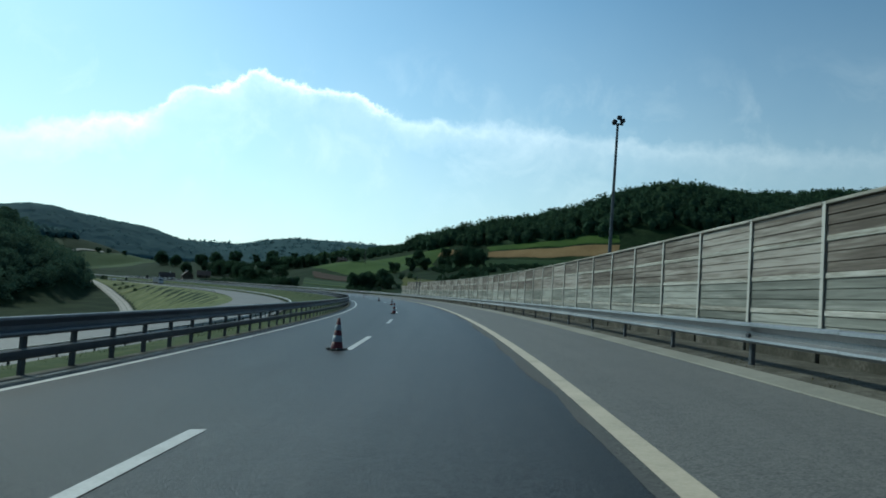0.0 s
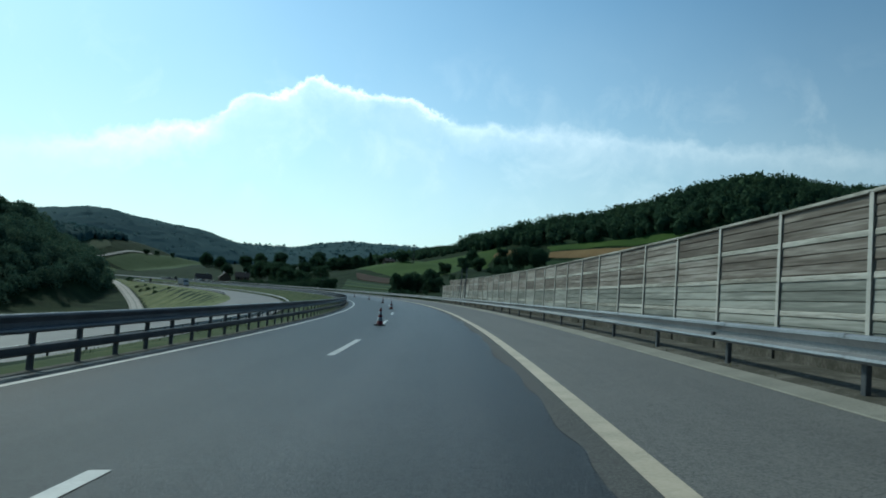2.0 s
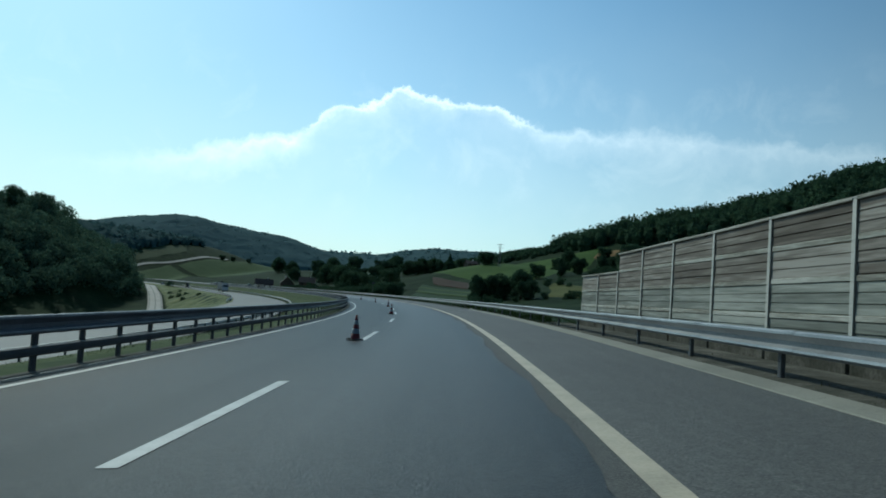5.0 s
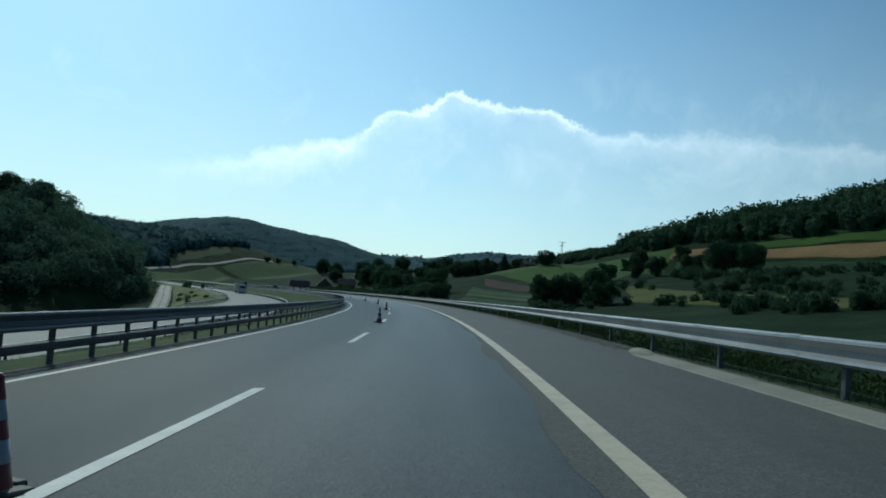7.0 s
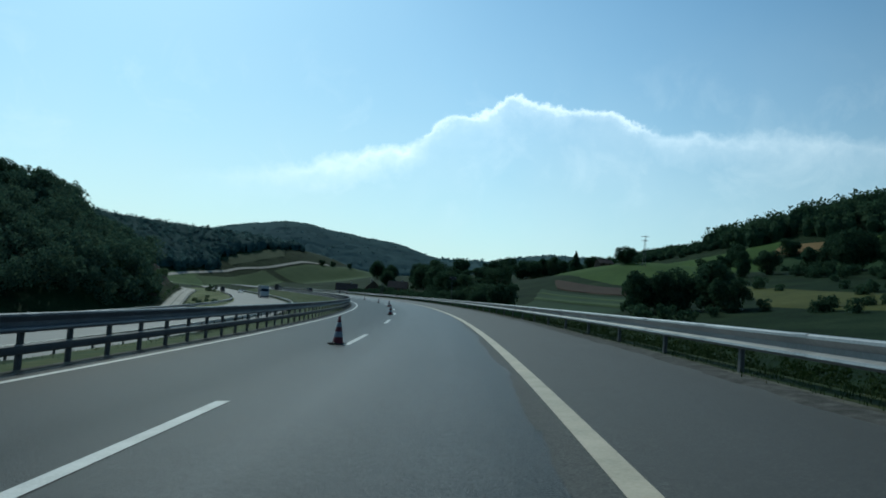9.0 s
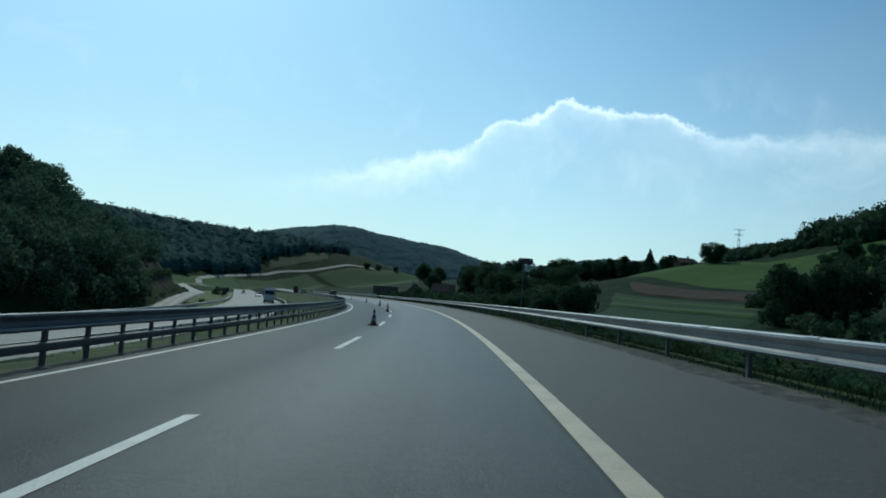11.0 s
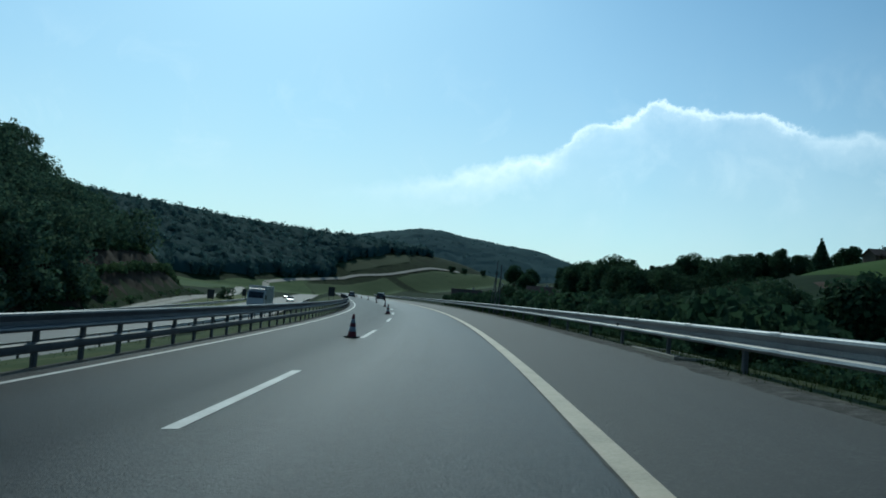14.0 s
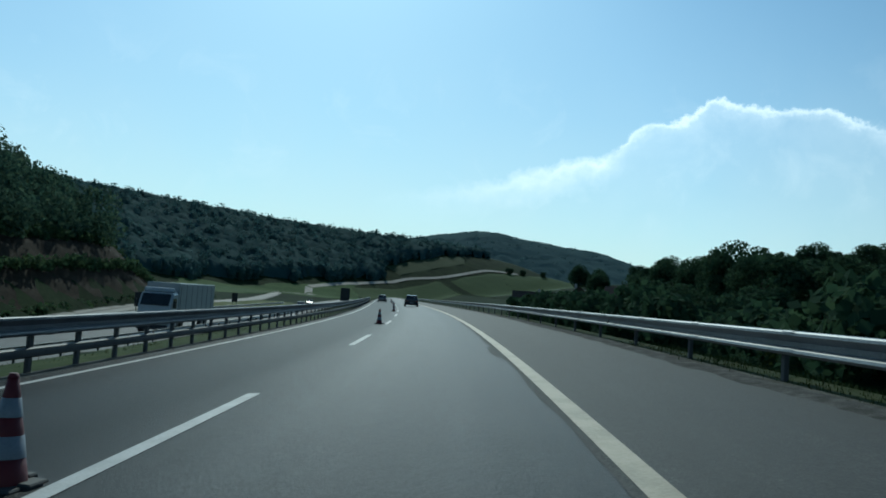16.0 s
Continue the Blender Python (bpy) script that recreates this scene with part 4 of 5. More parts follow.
for s, u, tall in ((427.0, 5.25, 4.3), (424.4, 5.25, 3.98), (139.5, 5.4, 4.35), (135.5, 5.4, 4.35)):
    twin_mast(s, u, tall)


def sign_back(s, u, z, w, h):
    foot = at_side(s, u, z)
    thing = empty("road_sign", Matrix.Translation(foot) @ Matrix.Rotation(turn_at(s), 4, "Z"), "grey back of a tall road sign on two posts", "road sign", "signs of the opposite carriageway")
    bm = bmesh.new()
    box(bm, (w, 0.06, h), (0, 0, 1.3 + h / 2), bevel=0.02)
    part("panel", bm, M["dark"], thing)
    for dx in (-w / 3, w / 3):
        bm = bmesh.new()
        tube(bm, (dx, 0.06, -0.5), (dx, 0.06, 1.3 + h * 0.8), 0.05, n=8)
        part("post", bm, M["pole"], thing)
    return thing


sign_back(508, -31.0, -3.2, 1.2, 1.6)
sign_back(562, -31.0, -3.1, 1.0, 1.6)
sign_back(539, -10.2, -1.4, 1.4, 2.0)
# ---- leaves, built with arrays ----
def leaf_cloud(rg, lobes, count, leaf):
    """Small leaf-spray quads over lobes (centre, radii): vertices (count, 4, 3)."""
    vol = np.array([l[3] * l[4] * l[5] for l in lobes]) ** 0.67
    pick = rg.choice(len(lobes), count, p=vol / vol.sum())
    lob = np.array(lobes)[pick]
    d = rg.normal(size=(count, 3))
    d[:, 2] += 0.25
    d /= np.linalg.norm(d, axis=1)[:, None]
    r = 0.45 + 0.6 * rg.random(count) ** 0.6
    c = lob[:, :3] + d * lob[:, 3:] * r[:, None]
    nrm = d + rg.normal(size=(count, 3)) * 0.55
    nrm /= np.linalg.norm(nrm, axis=1)[:, None]
    a = np.cross(nrm, rg.normal(size=(count, 3)))
    a /= np.linalg.norm(a, axis=1)[:, None]
    b = np.cross(nrm, a)
    size = leaf * (0.6 + 0.8 * rg.random(count))[:, None]
    a, b = a * size, b * size * (0.55 + 0.5 * rg.random(count))[:, None]
    k = 0.35 * rg.random((count, 1))
    return np.stack([c - a - b * k, c + b * -0.9 + a * 0.1, c + a + b * k, c + b * 0.95 - a * 0.15], 1)


def array_mesh(name, quads, mat):
    """A mesh from quads (n, 4, 3)."""
    n = len(quads)
    me = bpy.data.meshes.new(name)
    me.vertices.add(4 * n)
    me.vertices.foreach_set("co", quads.reshape(-1).astype(np.float32))
    me.loops.add(4 * n)
    me.loops.foreach_set("vertex_index", np.arange(4 * n, dtype=np.int32))
    me.polygons.add(n)
    me.polygons.foreach_set("loop_start", np.arange(0, 4 * n, 4, dtype=np.int32))
    me.update(calc_edges=True)
    me.materials.append(mat)
    return me


def lobes_round(rg, h, w, n=9, low=0.25):
    """Crown lobes of a broad-leaved tree h high and w wide."""
    out = [(0, 0, h * 0.56, w * 0.36, w * 0.36, h * 0.36), (0, 0, h * (low + 0.12), w * 0.3, w * 0.3, h * 0.18)]
    for i in range(n):
        a = rg.random() * 6.283
        z = h * (low + (0.86 - low) * rg.random())
        reach = w * 0.36 * math.sqrt(max(0.08, 1 - ((z / h - 0.45) / 0.55) ** 2))
        r = w * (0.13 + 0.1 * rg.random())
        out.append((reach * math.cos(a), reach * math.sin(a), z, r, r, r * (0.9 + 0.4 * rg.random())))
    return out


def lobes_spruce(rg, h, w):
    out = []
    for i in range(12):
        f = i / 11
        r = w * 0.5 * (1 - f) + 0.12 * w * 0.3
        out.append((0.1 * rg.normal(), 0.1 * rg.normal(), h * (0.1 + 0.88 * f), r, r, h * 0.06))
    return out


def tree(seed, h, w, kind="round", leaves=900, leaf=0.42, name="tree", label="dark green broad-leaved tree in full leaf", low=0.07, mat="shade_foliage"):
    rg = np.random.default_rng(seed)
    thing = new(name)
    tagged(thing, label, "bush" if name == "bush" else "tree")
    lobes = lobes_spruce(rg, h, w) if kind == "spruce" else lobes_round(rg, h, w, 12, low)
    crown = new("crown", array_mesh("crown", leaf_cloud(rg, lobes, leaves, leaf), M[mat]))
    crown.parent = thing
    bm = bmesh.new()
    if kind == "spruce":
        tube(bm, (0, 0, -0.6), (0, 0, h * 0.96), h * 0.018, 0.02, 8)
    else:
        tube(bm, (0, 0, -0.6), (0.1, 0, h * 0.45), h * 0.03, h * 0.018, 8)
        for lx, ly, lz, *_ in lobes[1:8]:
            tube(bm, (0.06, 0, h * (0.22 + 0.2 * rg.random())), (lx * 0.9, ly * 0.9, lz), h * 0.012, h * 0.004, 5)
    trunk = part("trunk", bm, M["bark"], thing)
    return thing


def place(thing, x, y, size=1.0, turn=0.0, sink=0.2, z=None):
    m = Matrix.Translation((x, y, (land_at(x, y) if z is None else z) - sink)) @ Matrix.Rotation(turn, 4, "Z") @ Matrix.Diagonal((size, size, size * (0.94 + 0.12 * math.sin(turn * 5)), 1))
    if "placed" not in thing:
        thing["placed"] = 1
        thing.matrix_basis = m
        return thing
    return copy_thing(thing, m)


# ---- woods: many crowns in one object each ----
def dome(rg, w, rings=4, sides=9):
    """The dense inside of a crown one metre high and w wide: a lumpy dome of quads."""
    grid = []
    for j in range(rings + 1):
        f = j / rings
        a = f * 1.45
        row = []
        for i in range(sides):
            b = 6.283 * (i + 0.5 * (j % 2)) / sides
            k = rg.uniform(0.72, 1.15)
            row.append((0.38 * w * math.cos(a) * math.cos(b) * k, 0.38 * w * math.cos(a) * math.sin(b) * k, 0.3 + 0.46 * math.sin(a) * k))
        grid.append(row)
    skirt = [(x * 0.55, y * 0.55, -0.05) for x, y, z in grid[0]]
    grid = [skirt] + grid
    return np.array([[grid[j][i], grid[j][(i + 1) % sides], grid[j + 1][(i + 1) % sides], grid[j + 1][i]] for j in range(rings + 1) for i in range(sides)])


def wood(name, label, spots, height, width, quads, leaf, seed, sorts=6, mat="foliage", core=True):
    """One object of many trees at spots (x, y, z)."""
    rg = np.random.default_rng(seed)
    forms = [np.concatenate([leaf_cloud(rg, lobes_round(rg, 1.0, width / height, 7, 0.1), quads, leaf / height)] + ([dome(rg, width / height)] if core else [])) for _ in range(sorts)]
    out = []
    pick = rg.integers(0, sorts, len(spots))
    turn = rg.random(len(spots)) * 6.283
    size = height * (0.72 + 0.5 * rg.random(len(spots)))
    for i in range(len(spots)):
        q = forms[pick[i]]
        c, s_ = math.cos(turn[i]), math.sin(turn[i])
        x, y = q[..., 0] * c - q[..., 1] * s_, q[..., 0] * s_ + q[..., 1] * c
        out.append(np.stack([x, y, q[..., 2]], -1) * size[i] + np.array(spots[i]) - [0, 0, 0.06 * size[i]])
    ob = new(name, array_mesh(name, np.concatenate(out), M[mat]))
    return tagged(ob, label, "trees", kind="stuff")


def scatter(seed, x0, x1, y0, y1, gap, keep):
    """Jittered grid of spots on the land where keep(x, y) holds."""
    rg = np.random.default_rng(seed)
    xs, ys = np.meshgrid(np.arange(x0, x1, gap), np.arange(y0, y1, gap))
    xs = xs.ravel() + (rg.random(xs.size) - 0.5) * gap * 0.95
    ys = ys.ravel() + (rg.random(ys.size) - 0.5) * gap * 0.95
    ok = keep(xs, ys)
    xs, ys = xs[ok], ys[ok]
    return np.stack([xs, ys, land(xs, ys)], -1)


def hill_share(name, x, y):
    return hill(name, x, y) - 8


def canopy(name, label, x0, x1, y0, y1, cell, keep, height, rough, mat, seed):
    """The closed roof of a forest: a lumpy sheet over the land that comes down to the ground at its rim."""
    rg = np.random.default_rng(seed)
    xs, ys = np.meshgrid(np.arange(x0, x1, cell), np.arange(y0, y1, cell))
    xs, ys = xs + (rg.random(xs.shape) - 0.5) * cell * 0.7, ys + (rg.random(xs.shape) - 0.5) * cell * 0.7
    ok = keep(xs, ys)
    pad = np.pad(ok, 1)
    inner = pad[:-2, 1:-1] & pad[2:, 1:-1] & pad[1:-1, :-2] & pad[1:-1, 2:] & ok
    lump = rg.random(xs.shape) ** 1.5 * rough + 0.25 * rough * wave(xs * 2.1, ys * 2.1)
    zs = land(xs, ys) + np.where(inner, height + lump, -0.5)
    idx = np.where(ok, np.cumsum(ok.ravel()).reshape(ok.shape) - 1, -1)
    verts = np.stack([xs[ok], ys[ok], zs[ok]], -1)
    quads = np.stack([idx[:-1, :-1], idx[:-1, 1:], idx[1:, 1:], idx[1:, :-1]], -1).reshape(-1, 4)
    quads = quads[quads.min(1) >= 0]
    return tagged(mesh_part(name, verts.tolist(), quads.tolist(), M[mat], smooth=True), label, "trees", kind="stuff")


def left_forest(x, y):
    edge = np.interp(y, [430, 675, 739, 798, 880, 955, 962, 1172, 1176], [-440, -468, -495, -505, -519, -525, -546, -546, -640])
    return (x < edge + 3 * np.sin(y * 0.11)) & (hill_share("left", x, y) > 0.5) & (x > -760) & (y < 1260)


def peak_forest(x, y):
    return (hill_share("peak", x, y) > 38) & (y < 2750 + 0.3 * x) & (x > -0.85 * y)


right_wood = scatter(21, -260, 620, 480, 1150, 7.6, lambda x, y: (x > -26 + 8 * np.sin(y * 0.05)) & (y > np.interp(x, [-60, 23, 113, 176, 300], [690, 628, 552, 540, 500]) + 3 * np.sin(x * 0.2)) & (y < 1000 - 0.2 * x) & (x < 0.62 * y))
wood("forest", "dense dark green broad-leaved forest covering a hill", right_wood, 12.5, 11.0, 130, 0.66, 31, mat="shade_foliage")
ridge_wood = scatter(28, -75, -18, 690, 920, 6.0, lambda x, y: (hill_share("right", x, y) > 31 + 3 * np.sin(x * 0.1)) & (x <= -26 + 8 * np.sin(y * 0.05)))
wood("forest", "low young trees along the crest of the hill", ridge_wood, 5.5, 6.5, 60, 0.5, 41, mat="shade_foliage")
left_wood = scatter(22, -900, -420, 430, 1300, 8.6, left_forest)
canopy("forest", "closed leafy roof of the hillside forest", -770, -430, 430, 1270, 3.6, left_forest, 5.6, 3.4, "hazed_hill_foliage", 42)
wood("forest", "dense dark green forest on the long hillside", left_wood, 11.5, 10.5, 80, 0.75, 32, mat="hazed_hill_foliage")
peak_wood = scatter(23, -1900, -250, 1300, 2700, 24, peak_forest)
canopy("forest", "closed leafy roof of the distant forest", -1900, -250, 1300, 2700, 9.0, peak_forest, 8.0, 4.5, "hazed_far_foliage", 43)
wood("forest", "distant wooded mountain slope", peak_wood, 12.0, 14.0, 40, 1.5, 33, mat="hazed_far_foliage")
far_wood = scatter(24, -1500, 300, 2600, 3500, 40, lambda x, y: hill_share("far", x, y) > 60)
canopy("forest", "closed leafy roof of the forest on the horizon", -1500, 300, 2600, 3500, 16.0, lambda x, y: hill_share("far", x, y) > 60, 10.0, 6.0, "hazed_far_foliage", 44)
wood("forest", "wooded ridge on the horizon", far_wood, 18.0, 34.0, 36, 4.0, 34, mat="hazed_far_foliage")
mid_wood = scatter(27, -260, 40, 800, 1500, 11, lambda x, y: (y > 1020) & (hill_share("right", x, y) > 22) & (hill_share("right", x, y) < 62) & (np.sin(x * 0.021 + y * 0.013) > -0.25))
wood("forest", "patchy wood on the far slope of the valley", mid_wood, 12.0, 11.0, 40, 1.6, 37)
def on_knoll(x, y):
    """Where the knoll stands out of the valley, its bare cut apart."""
    s, u = nearest(x, y)
    up = land(x, y) - land(x, y, False)
    bare = (s > 506) & (land(x, y) < local_z(s) + 8.2 + 1.5 * np.sin(s * 0.4)) & (u > -80)
    return (up > 0.8) & ~bare & (u > -190) & (u < np.minimum(local_u(s) - 6, np.interp(s, [400, 440, 475, 505], [-98, -78, -58, -50])))


knoll_wood = scatter(25, -430, -150, 300, 560, 5.2, on_knoll)
tall_spot = np.arange(len(knoll_wood)) % 4 == 1
wood("forest", "taller dark trees standing out of the thicket on the knoll", knoll_wood[tall_spot], 11.0, 8.0, 520, 0.34, 36, sorts=8, core=False, mat="knoll_foliage")
wood("forest", "thick dark thicket of trees on the knoll", knoll_wood[~tall_spot], 7.8, 7.6, 420, 0.34, 35, sorts=9, core=False, mat="knoll_foliage")

# ---- fields, far roads, the earth cut ----
def drape(name, corners, mat, label, lift=0.3, n=16, category="field", rough_edge=1.5):
    """A patch of crop laid over the land between four corners."""
    (ax, ay), (bx, by), (cx, cy), (dx, dy) = corners
    verts = []
    for j in range(n + 1):
        for i in range(n + 1):
            u, v = i / n, j / n
            x = (1 - v) * ((1 - u) * ax + u * bx) + v * ((1 - u) * dx + u * cx)
            y = (1 - v) * ((1 - u) * ay + u * by) + v * ((1 - u) * dy + u * cy)
            if i in (0, n) or j in (0, n):
                x += rough_edge * math.sin(x * 0.21 + y * 0.13)
                y += rough_edge * math.sin(y * 0.17 - x * 0.11)
            verts.append((x, y))
    rim = np.array([i in (0, n) or j in (0, n) for j in range(n + 1) for i in range(n + 1)])
    z = land(np.array([v[0] for v in verts]), np.array([v[1] for v in verts])) + np.where(rim, -0.4, lift)
    w = n + 1
    faces = [(j * w + i, j * w + i + 1, (j + 1) * w + i + 1, (j + 1) * w + i) for j in range(n) for i in range(n)]
    ob = mesh_part(name, [(x, y, float(h)) for (x, y), h in zip(verts, z)], faces, mat, smooth=True)
    return tagged(ob, label, category, kind="structure")


drape("field", [(30, 587), (120, 512), (124, 530), (32, 601)], M["wheat"], "strip of ripe tan wheat on the slope")
drape("field", [(-12, 622), (16, 600), (18, 618), (-6, 632)], M["wheat"], "short strip of ripe wheat beyond the hedge trees")
drape("field", [(33, 603), (124, 532), (126, 545), (34, 615)], M["crop"], "strip of green crop above the wheat", 0.34)
drape("field", [(35, 616), (126, 546), (130, 562), (37, 627)], M["crop_dark"], "strip of dark green maize below the forest edge", 0.3)
drape("field", [(-5, 593), (60, 508), (112, 515), (-4, 611)], M["crop_dark"], "dark green maize field", 0.42)
HAY = [(-22, 406), (24, 322), (34, 328), (-25, 489)]
drape("field", HAY, M["meadow"], "dry olive hay meadow on the slope")
for line, mat, label in (((-89, 499, -48, 425, -43, 450, -98, 553), "crop_dark", "dark green rows of crop below the ploughed field"),
                         ((-90, 503, -49, 428, -47.5, 434, -91, 511), "field_light", "narrow light green row of crop"),
                         ((-94, 530, -46, 440, -45.2, 443, -94.5, 534), "field_light", "narrow light green row of crop"),
                         ((-86, 468, -52, 398, -48.5, 424, -89, 498), "crop_dark", "dark green rows of crop beside the tree belt")):
    drape("field", list(zip(line[::2], line[1::2])), M[mat], label, 0.3 if mat == "crop_dark" else 0.5, 14, rough_edge=0.5)
drape("field", [(-104, 604), (-40, 490), (10, 640), (-78, 700)], M["crop"], "bright green field on the hilltop", 0.36)
drape("field", [(-90, 543), (-42, 456), (-40, 488), (-97, 580)], M["soil"], "reddish brown ploughed field", 0.3)
drape("field", [(-545, 972), (-546, 1120), (-520, 1075), (-524, 964)], M["wheat_green"], "olive field at the foot of the forest", 0.5)
drape("field", [(-502, 1010), (-497, 1120), (-420, 1200), (-395, 985)], M["field_light"], "light green pasture on the far rise", 0.5)
drape("field", [(-390, 620), (-475, 680), (-520, 900), (-440, 830)], M["pasture"], "light green meadow on the valley floor", 0.4, rough_edge=4.0)
stretch = [at_side(s, u, 0) for s, u in ((20, -60), (345, -62), (335, -150), (10, -170))]
drape("field", [(p.x, p.y) for p in stretch], M["pasture"], "striped light green meadow beyond the local road", 0.3, 24, rough_edge=5.0)

drape("field", [(-507, 868), (-455, 850), (-440, 985), (-505, 1006)], M["field_light"], "green pasture below the climbing lane", 0.4)

LANES = [
    ("pale lane climbing the hill beyond the valley", 2.2, [(-495, 819), (-506, 860), (-513, 897), (-517, 964), (-507, 1009), (-503, 1060), (-502, 1097), (-490, 1135)]),
    ("pale farm lane through the valley floor", 2.6, [(at_side(858, -65, 0).x, at_side(858, -65, 0).y), (-430, 724), (-443, 752), (-456, 780), (-474, 796), (-495, 819)]),
]
for label, width, line in LANES:
    pts = [Vector((x, y, 0)) for x, y in line]
    fine_pts = []
    for i in range(len(pts) - 1):
        p0, p1, p2, p3 = pts[max(0, i - 1)], pts[i], pts[i + 1], pts[min(len(pts) - 1, i + 2)]
        for k in range(8):
            t_ = k / 8
            fine_pts.append(0.5 * ((2 * p1) + (p2 - p0) * t_ + (2 * p0 - 5 * p1 + 4 * p2 - p3) * t_ ** 2 + (3 * p1 - p0 - 3 * p2 + p3) * t_ ** 3))
    verts, faces = [], []
    for i, p in enumerate(fine_pts):
        d = (fine_pts[min(i + 1, len(fine_pts) - 1)] - fine_pts[max(i - 1, 0)]).normalized()
        n = Vector((d.y, -d.x, 0)) * width
        for sgn in (-1, 1):
            a, b = p.x + sgn * n.x, p.y + sgn * n.y
            verts.append((a, b, land_at(a, b) + 0.55))
    faces = [(2 * i, 2 * i + 1, 2 * i + 3, 2 * i + 2) for i in range(len(fine_pts) - 1)]
    tagged(mesh_part("road", verts, faces, M["gravel_road"]), label, "road", kind="structure")

# steep bare earth at the end of the knoll
verts, faces = [], []
rows, cols = 80, 22
for j in range(rows + 1):
    for i in range(cols + 1):
        s = 486 + 106 * j / rows
        u = float(local_u(s)) - 4.6 - float(np.interp(s, [470, 505], [9, 0])) - 10.5 * i / cols
        p = at_side(s, u, 0)
        rut = 0.35 * math.sin(s * 0.9 + math.sin(i * 0.7) * 2) + 0.3 * math.sin(i * 1.1 + s * 0.4) + 0.2 * math.sin(s * 2.3 + i)
        edge = i in (0, cols) or j in (0, rows)
        verts.append((p.x, p.y, land_at(p.x, p.y) + (-0.5 if edge else 0.3 + 0.5 * rut)))
w = cols + 1
faces = [(j * w + i, j * w + i + 1, (j + 1) * w + i + 1, (j + 1) * w + i) for j in range(rows) for i in range(cols)]
tagged(mesh_part("bank", verts, faces, M["earth"], smooth=True), "steep bare brown earth and rock cut at the end of the knoll", "slope", kind="structure")
scrub = np.array([v for k, v in enumerate(verts) if (k * 7919) % 23 < (7 if k < 24 * w else 2) or (k % w > cols - 4 and (k * 7919) % 5 < 2)])
wood("scrub", "low scrub growing over the earth cut", scrub, 2.0, 2.4, 60, 0.3, 39, core=False)
# ---- single trees and bushes ----
oak = tree(51, 12.0, 11.0, leaves=9000, leaf=0.25)
ash = tree(52, 13.0, 8.5, leaves=7500, leaf=0.23)
round_tree = tree(53, 9.0, 8.5, leaves=4500, leaf=0.26, low=0.1)
loose = tree(54, 12.0, 10.0, leaves=6500, leaf=0.2, label="loosely leaved dark green tree with gaps in its crown")
spruce = tree(55, 14.0, 8.5, "spruce", leaves=4200, leaf=0.4, name="spruce_tree", label="tall dark green spruce with a pointed top")
bush = tree(56, 3.6, 4.4, leaves=1300, leaf=0.17, name="bush", label="dense dark green bush in the grass", low=0.05)

GROVES = [
    # kind, x, y, size
    (oak, 19, 590, 1.0), (round_tree, 26, 587, 1.2), (round_tree, 2, 608, 1.0), (oak, -19, 618, 0.9), (round_tree, -25, 588, 0.75), (round_tree, -18, 584, 0.6), (round_tree, -492, 1115, 0.9), (round_tree, -480, 1122, 0.8), (round_tree, -460, 1130, 0.7),
    (oak, 12, 506, 1.15), (oak, 22, 500, 1.0), (round_tree, 2, 512, 1.0), (ash, -20, 524, 0.85), (round_tree, -12, 527, 0.95), (round_tree, -32, 520, 0.9),
    (round_tree, -46, 412, 1.0), (oak, -38, 409, 0.85), (round_tree, -30, 405, 1.1), (round_tree, -27, 398, 0.8), (ash, -42, 420, 0.8),
    (oak, -68, 603, 0.9), (oak, -105, 690, 0.9), (ash, -98, 705, 0.85), (oak, -112, 675, 0.9), (round_tree, -91, 716, 0.9), (round_tree, -118, 668, 1.0), (spruce, -97, 641, 0.98), (ash, -112, 655, 1.1), (oak, -122, 650, 1.1), (round_tree, -88, 640, 0.9), (ash, -156, 590, 1.08), (round_tree, -81, 429, 0.9), (oak, -95, 452, 0.78), (oak, -128, 655, 1.1), (ash, -104, 652, 1.0), (oak, -140, 650, 1.1), (oak, -90, 657, 0.8), (ash, -118, 662, 1.1), (ash, -134, 645, 1.1), (oak, -146, 640, 1.05), (round_tree, -158, 640, 1.2),
    (oak, -170, 632, 1.35), (oak, -180, 640, 1.25), (round_tree, -188, 650, 1.0),
    (loose, -135, 545, 1.2), (oak, -143, 560, 1.22), (round_tree, -127, 532, 1.38), (loose, -118, 522, 1.0), (loose, -108, 525, 1.12),
    (ash, -262, 438, 1.35), (oak, -256, 430, 1.3), (oak, -268, 446, 1.15), (ash, -272, 458, 1.15), (loose, -275, 472, 1.35), (oak, -283, 480, 1.1), (ash, -250, 424, 1.0), (loose, -245, 436, 0.9), (oak, -300, 470, 1.3), (oak, -290, 440, 1.3),
    (round_tree, -128, 508, 0.8), (round_tree, -112, 496, 0.75), (round_tree, -98, 484, 0.8), 
    (oak, -235, 720, 1.0), (oak, -333, 927, 1.5), (ash, -222, 735, 1.0), (round_tree, -205, 700, 1.2),
    (oak, -240, 830, 1.3), (oak, -225, 850, 1.3), (ash, -205, 860, 1.3), (oak, -185, 850, 1.3), (ash, -165, 870, 1.4), (oak, -150, 880, 1.3), (oak, -265, 860, 1.3), (ash, -280, 900, 1.4), (oak, -300, 880, 1.2),
]
rng = random.Random(8)
for kind, x, y, size in GROVES:
    place(kind, x, y, size, rng.uniform(0, 6.28))


def in_hay(x, y):
    """Inside the hay meadow, with a margin."""
    inside = np.ones(np.shape(x), bool)
    for (ax, ay), (bx, by) in zip(HAY, HAY[1:] + HAY[:1]):
        inside &= ((bx - ax) * (y - ay) - (by - ay) * (x - ax)) / math.hypot(bx - ax, by - ay) > -3.0
    return inside


